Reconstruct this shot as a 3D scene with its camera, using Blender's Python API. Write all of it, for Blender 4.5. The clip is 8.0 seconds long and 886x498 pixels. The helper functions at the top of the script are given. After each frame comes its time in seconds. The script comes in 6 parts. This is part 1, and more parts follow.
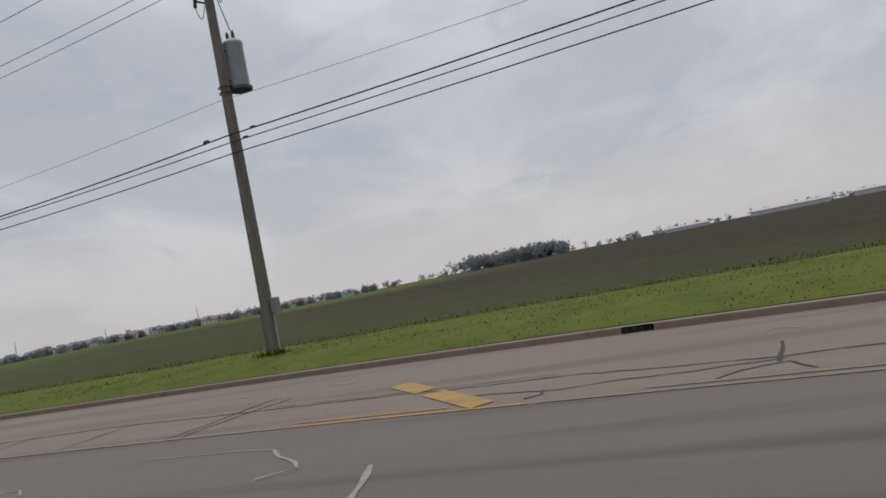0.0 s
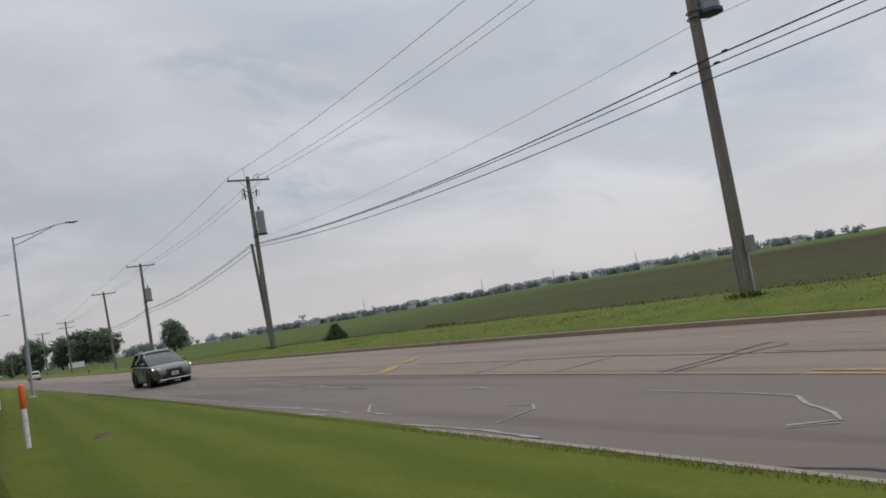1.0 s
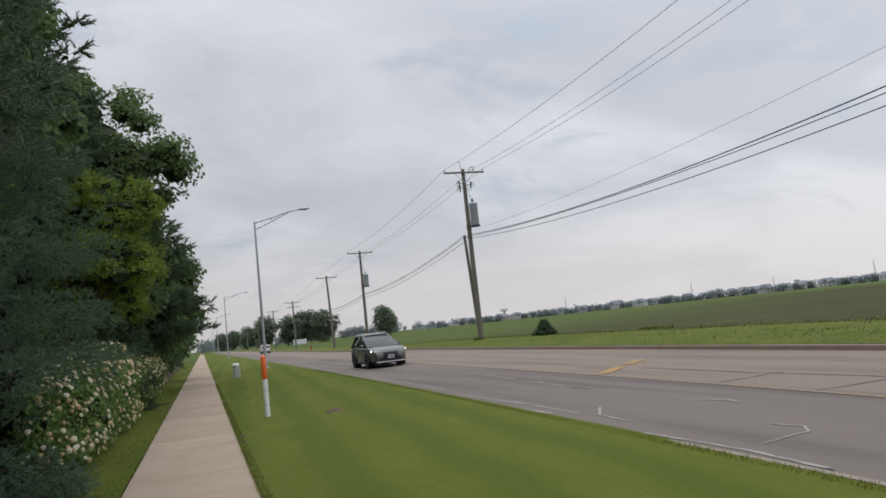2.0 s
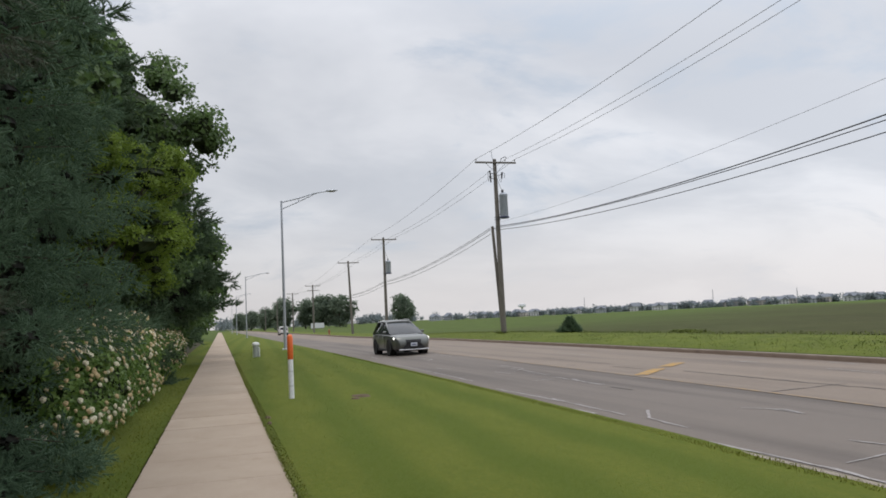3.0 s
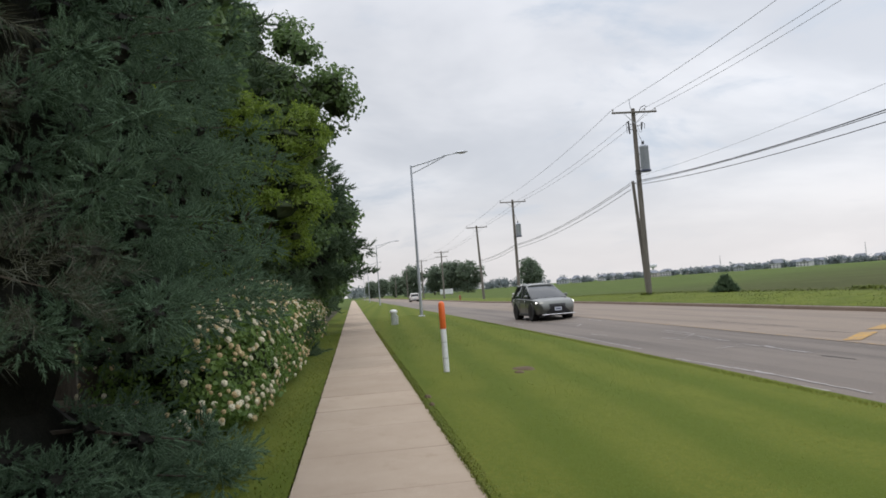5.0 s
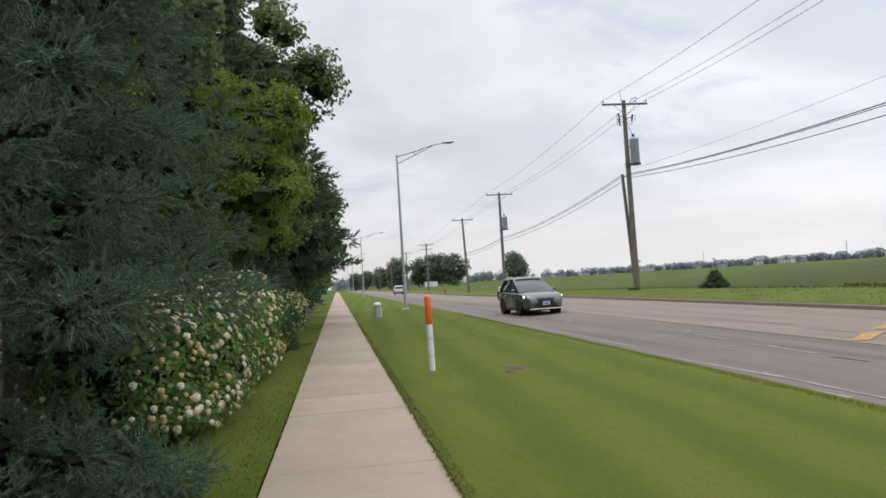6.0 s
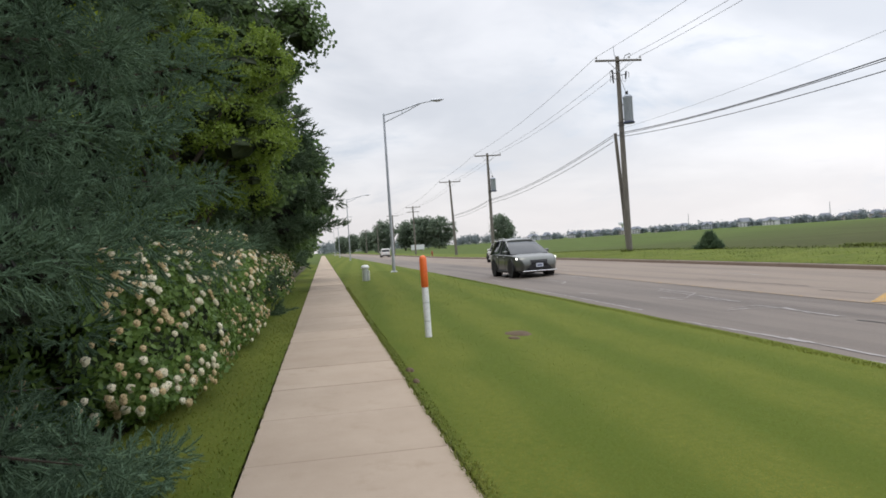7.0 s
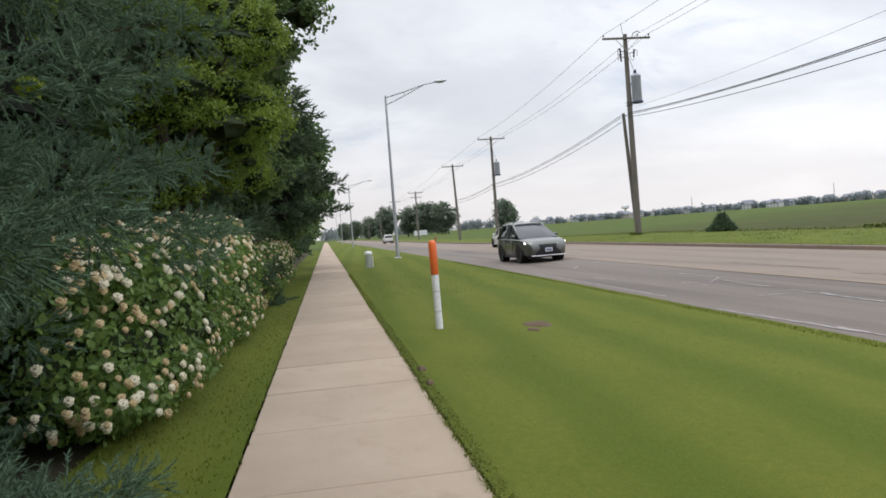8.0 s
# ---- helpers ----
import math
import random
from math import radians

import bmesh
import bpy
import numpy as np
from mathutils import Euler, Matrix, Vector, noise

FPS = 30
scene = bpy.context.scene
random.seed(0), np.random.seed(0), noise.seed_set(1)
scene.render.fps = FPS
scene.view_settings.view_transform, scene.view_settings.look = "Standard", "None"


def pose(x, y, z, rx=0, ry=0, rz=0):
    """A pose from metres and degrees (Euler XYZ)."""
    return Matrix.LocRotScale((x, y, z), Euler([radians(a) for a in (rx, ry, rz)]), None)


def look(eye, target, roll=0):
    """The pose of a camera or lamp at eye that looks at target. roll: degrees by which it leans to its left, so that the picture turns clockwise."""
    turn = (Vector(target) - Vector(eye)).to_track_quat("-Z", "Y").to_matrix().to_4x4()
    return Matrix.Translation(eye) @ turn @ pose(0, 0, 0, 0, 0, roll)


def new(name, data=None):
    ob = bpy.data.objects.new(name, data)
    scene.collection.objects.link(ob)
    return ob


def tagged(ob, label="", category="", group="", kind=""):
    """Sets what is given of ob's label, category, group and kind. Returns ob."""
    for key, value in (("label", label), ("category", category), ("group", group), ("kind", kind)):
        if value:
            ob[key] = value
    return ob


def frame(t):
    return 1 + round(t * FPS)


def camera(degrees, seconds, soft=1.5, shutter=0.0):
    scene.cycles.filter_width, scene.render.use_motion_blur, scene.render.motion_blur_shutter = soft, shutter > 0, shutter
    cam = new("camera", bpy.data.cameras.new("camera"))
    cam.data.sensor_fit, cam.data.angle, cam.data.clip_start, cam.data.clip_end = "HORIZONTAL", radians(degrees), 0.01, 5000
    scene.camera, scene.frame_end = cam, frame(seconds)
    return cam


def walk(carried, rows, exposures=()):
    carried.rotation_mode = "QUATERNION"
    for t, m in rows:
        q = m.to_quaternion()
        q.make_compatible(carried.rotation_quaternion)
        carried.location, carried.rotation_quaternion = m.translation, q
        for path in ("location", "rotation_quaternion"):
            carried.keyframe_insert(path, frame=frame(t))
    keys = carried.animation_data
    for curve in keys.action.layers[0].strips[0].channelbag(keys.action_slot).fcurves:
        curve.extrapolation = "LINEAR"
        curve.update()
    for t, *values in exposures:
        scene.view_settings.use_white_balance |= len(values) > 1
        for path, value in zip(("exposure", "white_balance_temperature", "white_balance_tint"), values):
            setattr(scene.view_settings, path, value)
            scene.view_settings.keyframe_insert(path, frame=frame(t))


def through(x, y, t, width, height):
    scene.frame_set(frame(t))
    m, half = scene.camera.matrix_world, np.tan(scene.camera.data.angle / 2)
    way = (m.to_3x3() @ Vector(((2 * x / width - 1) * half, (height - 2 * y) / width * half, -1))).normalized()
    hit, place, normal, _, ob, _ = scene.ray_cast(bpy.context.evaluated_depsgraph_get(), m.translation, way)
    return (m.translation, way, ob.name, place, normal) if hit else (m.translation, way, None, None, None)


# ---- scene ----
cam = camera(61.4, 8.0, soft=1.7)
PATH = [
    (0, (-1.639, 0.48, 1.614), (-2.427, 2.317, 1.684), -11.2),
    (0.2, (-1.849, 0.435, 1.58), (-2.89, 2.14, 1.684), -11.3),
    (0.5, (-2.182, 0.441, 1.571), (-3.59, 1.85, 1.746), -10.5),
    (0.8, (-2.541, 0.417, 1.565), (-4.18, 1.552, 1.717), -9.7),
    (1, (-2.728, 0.43, 1.578), (-4.384, 1.543, 1.716), -9.7),
    (1.5, (-3.14, 0.355, 1.585), (-4.915, 1.262, 1.748), -8.7),
    (2, (-3.668, 0.266, 1.602), (-5.556, 0.896, 1.805), -6.1),
    (2.2, (-3.875, 0.219, 1.588), (-5.772, 0.819, 1.794), -5.9),
    (3.3, (-4.847, 0.102, 1.537), (-6.754, 0.677, 1.721), -2.0),
    (3.5, (-5.009, 0.092, 1.535), (-6.916, 0.667, 1.721), -1.9),
    (4, (-5.444, 0.009, 1.531), (-7.348, 0.598, 1.689), -1.7),
    (4.5, (-6.086, -0.103, 1.564), (-8.02, 0.388, 1.703), -4.3),
    (4.7, (-6.341, -0.152, 1.568), (-8.313, 0.15, 1.711), -5.1),
    (5.8, (-7.385, -0.075, 1.546), (-9.371, 0.144, 1.634), -3.6),
    (6, (-7.63, -0.063, 1.567), (-9.607, 0.224, 1.657), -3.6),
    (6.5, (-8.175, -0.068, 1.548), (-10.149, 0.24, 1.635), -3.7),
    (7, (-8.726, -0.09, 1.517), (-10.701, 0.228, 1.506), -3.8),
    (7.5, (-9.236, -0.08, 1.503), (-11.21, 0.238, 1.445), -4.7),
    (8, (-9.764, -0.057, 1.496), (-11.739, 0.251, 1.447), -4.4),
]
walk(cam, [(t, look(eye, target, roll)) for t, eye, target, roll in PATH],
     exposures=[(0, -0.45), (0.5, -0.35), (1, -0.26), (2, -0.05), (3.5, 0.14), (4.5, 0.2), (6, 0.33), (8, 0.42)])

# ---------------------------------------------------------------- world and light
world = bpy.data.worlds.new("overcast_sky")
scene.world = world
world.use_nodes = True
wn, wl = world.node_tree.nodes, world.node_tree.links
wn.clear()
SUN_EL, SUN_ROT = radians(76), radians(200)
w_out = wn.new("ShaderNodeOutputWorld")
w_bg = wn.new("ShaderNodeBackground")
w_sky = wn.new("ShaderNodeTexSky")
w_sky.sky_type = "NISHITA"
w_sky.sun_disc = False
w_sky.sun_elevation, w_sky.sun_rotation = SUN_EL, SUN_ROT
w_sky.air_density, w_sky.dust_density = 1.0, 3.0
w_dim = wn.new("ShaderNodeMix")
w_dim.data_type, w_dim.blend_type = "RGBA", "MULTIPLY"
w_dim.inputs[0].default_value = 1.0
w_dim.inputs[7].default_value = (0.10, 0.10, 0.10, 1)
w_co = wn.new("ShaderNodeTexCoord")
w_sep = wn.new("ShaderNodeSeparateXYZ")
w_up = wn.new("ShaderNodeMath")
w_up.operation = "MAXIMUM"
w_up.inputs[1].default_value = 0.0
w_add = wn.new("ShaderNodeMath")
w_add.operation = "ADD"
w_add.inputs[1].default_value = 0.28
w_div = wn.new("ShaderNodeVectorMath")
w_div.operation = "DIVIDE"
w_comb = wn.new("ShaderNodeCombineXYZ")
wl.new(w_co.outputs["Generated"], w_sep.inputs[0])
wl.new(w_sep.outputs[2], w_up.inputs[0])
wl.new(w_up.outputs[0], w_add.inputs[0])
for i in range(3):
    wl.new(w_add.outputs[0], w_comb.inputs[i])
wl.new(w_co.outputs["Generated"], w_div.inputs[0])
wl.new(w_comb.outputs[0], w_div.inputs[1])


def sky_noise(scale, detail, rough, lo, hi, offset):
    """A soft cloud layer, flattened towards the horizon."""
    mp = wn.new("ShaderNodeMapping")
    mp.inputs["Location"].default_value = offset
    mp.inputs["Scale"].default_value = (1.0, 0.75, 0.6)
    nz = wn.new("ShaderNodeTexNoise")
    nz.inputs["Scale"].default_value = scale
    nz.inputs["Detail"].default_value = detail
    nz.inputs["Roughness"].default_value = rough
    nz.inputs["Distortion"].default_value = 0.4
    mr = wn.new("ShaderNodeMapRange")
    mr.interpolation_type = "SMOOTHSTEP"
    mr.inputs[1].default_value, mr.inputs[2].default_value = lo, hi
    wl.new(w_div.outputs[0], mp.inputs[0])
    wl.new(mp.outputs[0], nz.inputs["Vector"])
    wl.new(nz.outputs[0], mr.inputs[0])
    return mr.outputs[0]


def sky_mix(fac, a, b):
    m = wn.new("ShaderNodeMix")
    m.data_type = "RGBA"
    for sock, val in ((m.inputs[0], fac), (m.inputs[6], a), (m.inputs[7], b)):
        if isinstance(val, (tuple, float)):
            sock.default_value = val
        else:
            wl.new(val, sock)
    return m.outputs[2]


CLOUD_LIGHT, CLOUD_GREY, CLOUD_BLUE, CLOUD_WARM = (0.70, 0.71, 0.745, 1), (0.535, 0.555, 0.60, 1), (0.475, 0.525, 0.60, 1), (0.67, 0.638, 0.635, 1)
clouds = sky_mix(sky_noise(1.5, 5, 0.55, 0.36, 0.66, (3.1, 0.4, 0)), CLOUD_GREY, CLOUD_LIGHT)
clouds = sky_mix(sky_noise(2.6, 6, 0.6, 0.52, 0.72, (7.7, 2.2, 1)), clouds, CLOUD_BLUE)
w_low = wn.new("ShaderNodeMapRange")
w_low.interpolation_type = "SMOOTHSTEP"
w_low.inputs[1].default_value, w_low.inputs[2].default_value = 0.0, 0.17
w_low.inputs[3].default_value, w_low.inputs[4].default_value = 0.75, 0.0
wl.new(w_sep.outputs[2], w_low.inputs[0])
clouds = sky_mix(w_low.outputs[0], clouds, CLOUD_WARM)
wl.new(w_sky.outputs[0], w_dim.inputs[6])
wl.new(sky_mix(0.9, w_dim.outputs[2], clouds), w_bg.inputs["Color"])
# an overcast sky is about three times as bright overhead as at the horizon
w_zen = wn.new("ShaderNodeMapRange")
w_zen.interpolation_type = "SMOOTHSTEP"
w_zen.inputs[1].default_value, w_zen.inputs[2].default_value = 0.28, 0.95
w_zen.inputs[3].default_value, w_zen.inputs[4].default_value = 1.0, 2.7
wl.new(w_sep.outputs[2], w_zen.inputs[0])
# and it is set brighter towards the open field than towards the trees
w_fieldward, w_mul = wn.new("ShaderNodeMapRange"), wn.new("ShaderNodeMath")
w_fieldward.interpolation_type, w_mul.operation = "SMOOTHSTEP", "MULTIPLY"
w_fieldward.inputs[1].default_value, w_fieldward.inputs[2].default_value = -0.2, 0.95
w_fieldward.inputs[3].default_value, w_fieldward.inputs[4].default_value = 0.97, 1.25
wl.new(w_sep.outputs[1], w_fieldward.inputs[0])
wl.new(w_fieldward.outputs[0], w_mul.inputs[0]), wl.new(w_zen.outputs[0], w_mul.inputs[1])
wl.new(w_mul.outputs[0], w_bg.inputs["Strength"])
wl.new(w_bg.outputs[0], w_out.inputs[0])

sun = new("sun", bpy.data.lights.new("sun", "SUN"))
sun.data.energy, sun.data.angle, sun.data.color = 0.55, radians(30), (1.0, 0.96, 0.9)
sun.matrix_world = look((0, 0, 60), (60 * math.cos(SUN_EL) * math.sin(SUN_ROT + math.pi), 60 * math.cos(SUN_EL) * math.cos(SUN_ROT + math.pi), 60 - 60 * math.sin(SUN_EL)))


# ---------------------------------------------------------------- materials
def material(name, build, rough=0.8, metal=0.0, spec=0.3):
    """A node material. build(n, l, bsdf) sets up the colour."""
    m = bpy.data.materials.new(name)
    m.use_nodes = True
    n, l = m.node_tree.nodes, m.node_tree.links
    b = n["Principled BSDF"]
    b.inputs["Roughness"].default_value, b.inputs["Metallic"].default_value = rough, metal
    b.inputs["Specular IOR Level"].default_value = spec
    build(n, l, b)
    return m


def put(l, sock, val):
    if isinstance(val, (tuple, float, int)):
        sock.default_value = val if not isinstance(val, tuple) or len(val) == 4 or len(sock.default_value) == 3 else (*val, 1)
    else:
        l.new(val, sock)


def mixc(n, l, fac, a, b, mode="MIX"):
    m = n.new("ShaderNodeMix")
    m.data_type, m.blend_type = "RGBA", mode
    put(l, m.inputs[0], fac), put(l, m.inputs[6], a), put(l, m.inputs[7], b)
    return m.outputs[2]


def noise_node(n, l, scale, detail=4, rough=0.6, lo=0.35, hi=0.65, stretch=(1, 1, 1), vec=None, offset=(0, 0, 0)):
    mp, nz, mr = n.new("ShaderNodeMapping"), n.new("ShaderNodeTexNoise"), n.new("ShaderNodeMapRange")
    mp.inputs["Scale"].default_value, mp.inputs["Location"].default_value = stretch, offset
    if vec is None:
        vec = n.new("ShaderNodeNewGeometry").outputs["Position"]
    l.new(vec, mp.inputs[0])
    l.new(mp.outputs[0], nz.inputs["Vector"])
    nz.inputs["Scale"].default_value, nz.inputs["Detail"].default_value, nz.inputs["Roughness"].default_value = scale, detail, rough
    mr.inputs[1].default_value, mr.inputs[2].default_value = lo, hi
    l.new(nz.outputs[0], mr.inputs[0])
    return mr.outputs[0]


def bump(n, l, b, height, strength=0.3, distance=0.01):
    bp = n.new("ShaderNodeBump")
    bp.inputs["Strength"].default_value, bp.inputs["Distance"].default_value = strength, distance
    l.new(height, bp.inputs["Height"])
    l.new(bp.outputs[0], b.inputs["Normal"])


def plain(name, c1, c2, scale=6.0, rough=0.6, metal=0.0, spec=0.3, grain=60.0, relief=0.1, stretch=(1, 1, 1)):
    """Two-scale mottled surface between two near colours."""
    def build(n, l, b):
        a = noise_node(n, l, scale, 4, 0.6, 0.35, 0.65, stretch)
        g = noise_node(n, l, grain, 2, 0.5, 0.3, 0.7, stretch)
        col = mixc(n, l, a, c1, c2)
        col = mixc(n, l, 0.25, col, mixc(n, l, g, tuple(0.6 * v for v in c1), tuple(min(1, 1.25 * v) for v in c2)))
        l.new(col, b.inputs["Base Color"])
        bump(n, l, b, g, relief, 0.004)
    return material(name, build, rough, metal, spec)


def leafy(name, dark, light, through=0.3, rough=0.55, spec=0.25, tint=None, patch=0.8):
    """Foliage: each leaf takes its own shade, and some light passes through."""
    def build(n, l, b):
        geo = n.new("ShaderNodeNewGeometry")
        col = mixc(n, l, geo.outputs["Random Per Island"], dark, light)
        a = noise_node(n, l, patch, 3, 0.6, 0.35, 0.65)
        col = mixc(n, l, a, col, mixc(n, l, 0.5, col, tint or light))
        l.new(col, b.inputs["Base Color"])
        tr, mx, out = n.new("ShaderNodeBsdfTranslucent"), n.new("ShaderNodeMixShader"), n["Material Output"]
        l.new(col, tr.inputs["Color"])
        mx.inputs[0].default_value = through
        l.new(b.outputs[0], mx.inputs[1])
        l.new(tr.outputs[0], mx.inputs[2])
        l.new(mx.outputs[0], out.inputs["Surface"])
    return material(name, build, rough, 0.0, spec)


def lawn_colour(n, l, stripes):
    """Mown turf: broad mowing bands along the road, clumps and dry flecks."""
    geo = n.new("ShaderNodeNewGeometry")
    big = noise_node(n, l, 0.55, 4, 0.6, 0.35, 0.68)
    fine = noise_node(n, l, 7.0, 4, 0.7, 0.35, 0.68)
    col = mixc(n, l, big, (0.078, 0.110, 0.004), (0.156, 0.186, 0.030))
    col = mixc(n, l, fine, col, (0.170, 0.176, 0.034))
    tuftlet = noise_node(n, l, 13.0, 5, 0.8, 0.34, 0.66)
    col = mixc(n, l, 0.6, col, mixc(n, l, tuftlet, (0.050, 0.080, 0.005), (0.205, 0.218, 0.040)))
    streak = noise_node(n, l, 2.2, 5, 0.7, 0.36, 0.64, (0.3, 1.2, 1))
    col = mixc(n, l, 0.35, col, mixc(n, l, streak, (0.062, 0.098, 0.005), (0.165, 0.178, 0.026)))
    if stripes:
        sep, wob = n.new("ShaderNodeSeparateXYZ"), n.new("ShaderNodeMath")
        l.new(geo.outputs["Position"], sep.inputs[0])
        wob.operation = "MULTIPLY_ADD"
        l.new(sep.outputs[0], wob.inputs[0])
        wob.inputs[1].default_value = 0.045
        l.new(sep.outputs[1], wob.inputs[2])
        sway, sn, mr = n.new("ShaderNodeMath"), n.new("ShaderNodeMath"), n.new("ShaderNodeMapRange")
        sway.operation, sn.operation = "MULTIPLY_ADD", "SINE"
        l.new(noise_node(n, l, 0.35, 3, 0.5, 0, 1), sway.inputs[0])
        sway.inputs[1].default_value = 0.9
        l.new(wob.outputs[0], sway.inputs[2])
        k = n.new("ShaderNodeMath")
        k.operation = "MULTIPLY"
        k.inputs[1].default_value = 4.6
        l.new(sway.outputs[0], k.inputs[0])
        l.new(k.outputs[0], sn.inputs[0])
        l.new(sn.outputs[0], mr.inputs[0])
        mr.inputs[1].default_value, mr.inputs[2].default_value, mr.inputs[3].default_value, mr.inputs[4].default_value = -0.5, 0.8, 0.0, 0.7
        col = mixc(n, l, mr.outputs[0], col, (0.056, 0.092, 0.005))
    return mixc(n, l, 1.0, col, (0.93, 0.84, 0.82), "MULTIPLY")


def verge_ground(n, l, b):
    col = mixc(n, l, noise_node(n, l, 0.8, 4, 0.6), (0.074, 0.104, 0.012), (0.116, 0.142, 0.020))
    col = mixc(n, l, noise_node(n, l, 5.0, 4, 0.7, 0.45, 0.75), col, (0.115, 0.122, 0.042))
    l.new(col, b.inputs["Base Color"])
    bump(n, l, b, noise_node(n, l, 20, 4, 0.7, 0, 1), 0.6, 0.05)


def verge_blade_build(n, l, b):
    geo = n.new("ShaderNodeNewGeometry")
    col = mixc(n, l, noise_node(n, l, 0.8, 4, 0.6), (0.070, 0.100, 0.007), (0.112, 0.138, 0.012))
    col = mixc(n, l, 0.4, col, mixc(n, l, geo.outputs["Random Per Island"], (0.058, 0.090, 0.007), (0.140, 0.160, 0.022)))
    l.new(col, b.inputs["Base Color"])


def lawn_ground(n, l, b):
    col = mixc(n, l, noise_node(n, l, 60, 3, 0.6), lawn_colour(n, l, True), (0.085, 0.118, 0.018))
    l.new(col, b.inputs["Base Color"])
    bump(n, l, b, noise_node(n, l, 32, 5, 0.8, 0, 1), 0.5, 0.02)


def blade_build(stripes):
    def build(n, l, b):
        geo = n.new("ShaderNodeNewGeometry")
        col = lawn_colour(n, l, stripes)
        col = mixc(n, l, 0.5, col, mixc(n, l, geo.outputs["Random Per Island"], (0.105, 0.142, 0.012), (0.265, 0.285, 0.060)))
        l.new(col, b.inputs["Base Color"])
        tr, mx, out = n.new("ShaderNodeBsdfTranslucent"), n.new("ShaderNodeMixShader"), n["Material Output"]
        l.new(col, tr.inputs["Color"])
        mx.inputs[0].default_value = 0.35
        l.new(b.outputs[0], mx.inputs[1]), l.new(tr.outputs[0], mx.inputs[2]), l.new(mx.outputs[0], out.inputs["Surface"])
    return build


def field_build(n, l, b):
    """Ploughed field: brown soil with faint drill rows of seedlings, greening towards the far and western side."""
    geo, sep = n.new("ShaderNodeNewGeometry"), n.new("ShaderNodeSeparateXYZ")
    l.new(geo.outputs["Position"], sep.inputs[0])
    soil = mixc(n, l, noise_node(n, l, 0.9, 5, 0.7), (0.036, 0.027, 0.019), (0.058, 0.044, 0.031))
    crop = mixc(n, l, noise_node(n, l, 0.12, 4, 0.6), (0.072, 0.112, 0.026), (0.104, 0.150, 0.040))
    sown, mr = n.new("ShaderNodeMath"), n.new("ShaderNodeMapRange")
    sown.operation = "MULTIPLY_ADD"
    l.new(sep.outputs[1], sown.inputs[0])
    sown.inputs[1].default_value = 1.0
    l.new(sep.outputs[0], sown.inputs[2])
    wob = n.new("ShaderNodeMath")
    wob.operation = "MULTIPLY_ADD"
    l.new(noise_node(n, l, 0.02, 4, 0.6, 0, 1), wob.inputs[0])
    wob.inputs[1].default_value = 70.0
    l.new(sown.outputs[0], wob.inputs[2])
    l.new(wob.outputs[0], mr.inputs[0])
    mr.inputs[1].default_value, mr.inputs[2].default_value, mr.inputs[3].default_value, mr.inputs[4].default_value = -40.0, 75.0, 0.85, 0.06
    far_green = n.new("ShaderNodeMapRange")
    l.new(sep.outputs[1], far_green.inputs[0])
    far_green.inputs[1].default_value, far_green.inputs[2].default_value, far_green.inputs[3].default_value, far_green.inputs[4].default_value = 120.0, 260.0, 0.0, 1.0
    # the far seedlings stop short of the eastern part, which lies bare
    east, east_edge, far_sown = n.new("ShaderNodeMath"), n.new("ShaderNodeMapRange"), n.new("ShaderNodeMath")
    east.operation, far_sown.operation = "MULTIPLY_ADD", "MULTIPLY"
    l.new(sep.outputs[1], east.inputs[0])
    east.inputs[1].default_value = 0.35
    l.new(sep.outputs[0], east.inputs[2])
    l.new(east.outputs[0], east_edge.inputs[0])
    east_edge.inputs[1].default_value, east_edge.inputs[2].default_value, east_edge.inputs[3].default_value, east_edge.inputs[4].default_value = -70.0, 40.0, 1.0, 0.0
    l.new(far_green.outputs[0], far_sown.inputs[0]), l.new(east_edge.outputs[0], far_sown.inputs[1])
    mx = n.new("ShaderNodeMath")
    mx.operation = "MAXIMUM"
    l.new(mr.outputs[0], mx.inputs[0]), l.new(far_sown.outputs[0], mx.inputs[1])
    ragged = n.new("ShaderNodeMath")
    ragged.operation = "MULTIPLY"
    l.new(mx.outputs[0], ragged.inputs[0])
    l.new(noise_node(n, l, 0.35, 5, 0.75, 0.25, 0.6, (0.35, 1, 1)), ragged.inputs[1])
    blend = n.new("ShaderNodeMath")
    blend.operation = "MAXIMUM"
    half = n.new("ShaderNodeMath")
    half.operation = "MULTIPLY"
    half.inputs[1].default_value = 0.8
    l.new(mx.outputs[0], half.inputs[0])
    l.new(ragged.outputs[0], blend.inputs[0]), l.new(half.outputs[0], blend.inputs[1])
    l.new(mixc(n, l, blend.outputs[0], soil, crop), b.inputs["Base Color"])
    bump(n, l, b, noise_node(n, l, 4, 5, 0.7, 0, 1), 0.5, 0.08)


def asphalt(name, c1, c2, tyre):
    def build(n, l, b):
        a = noise_node(n, l, 0.5, 5, 0.65, 0.3, 0.7, (0.25, 1, 1))
        col = mixc(n, l, a, c1, c2)
        g = noise_node(n, l, 90, 3, 0.7, 0.3, 0.7)
        col = mixc(n, l, 0.35, col, mixc(n, l, g, tuple(0.45 * v for v in c1), tuple(1.5 * v for v in c2)))
        w = noise_node(n, l, 1.0, 3, 0.5, 0.48, 0.66, (0.06, 1.4, 1))
        col = mixc(n, l, w, col, tyre)
        s = noise_node(n, l, 1.3, 6, 0.75, 0.6, 0.78, (0.4, 1, 1))
        col = mixc(n, l, s, col, tuple(0.8 * v for v in c1))
        l.new(col, b.inputs["Base Color"])
        bump(n, l, b, g, 0.35, 0.006)
    return material(name, build, 0.7, 0, 0.42)


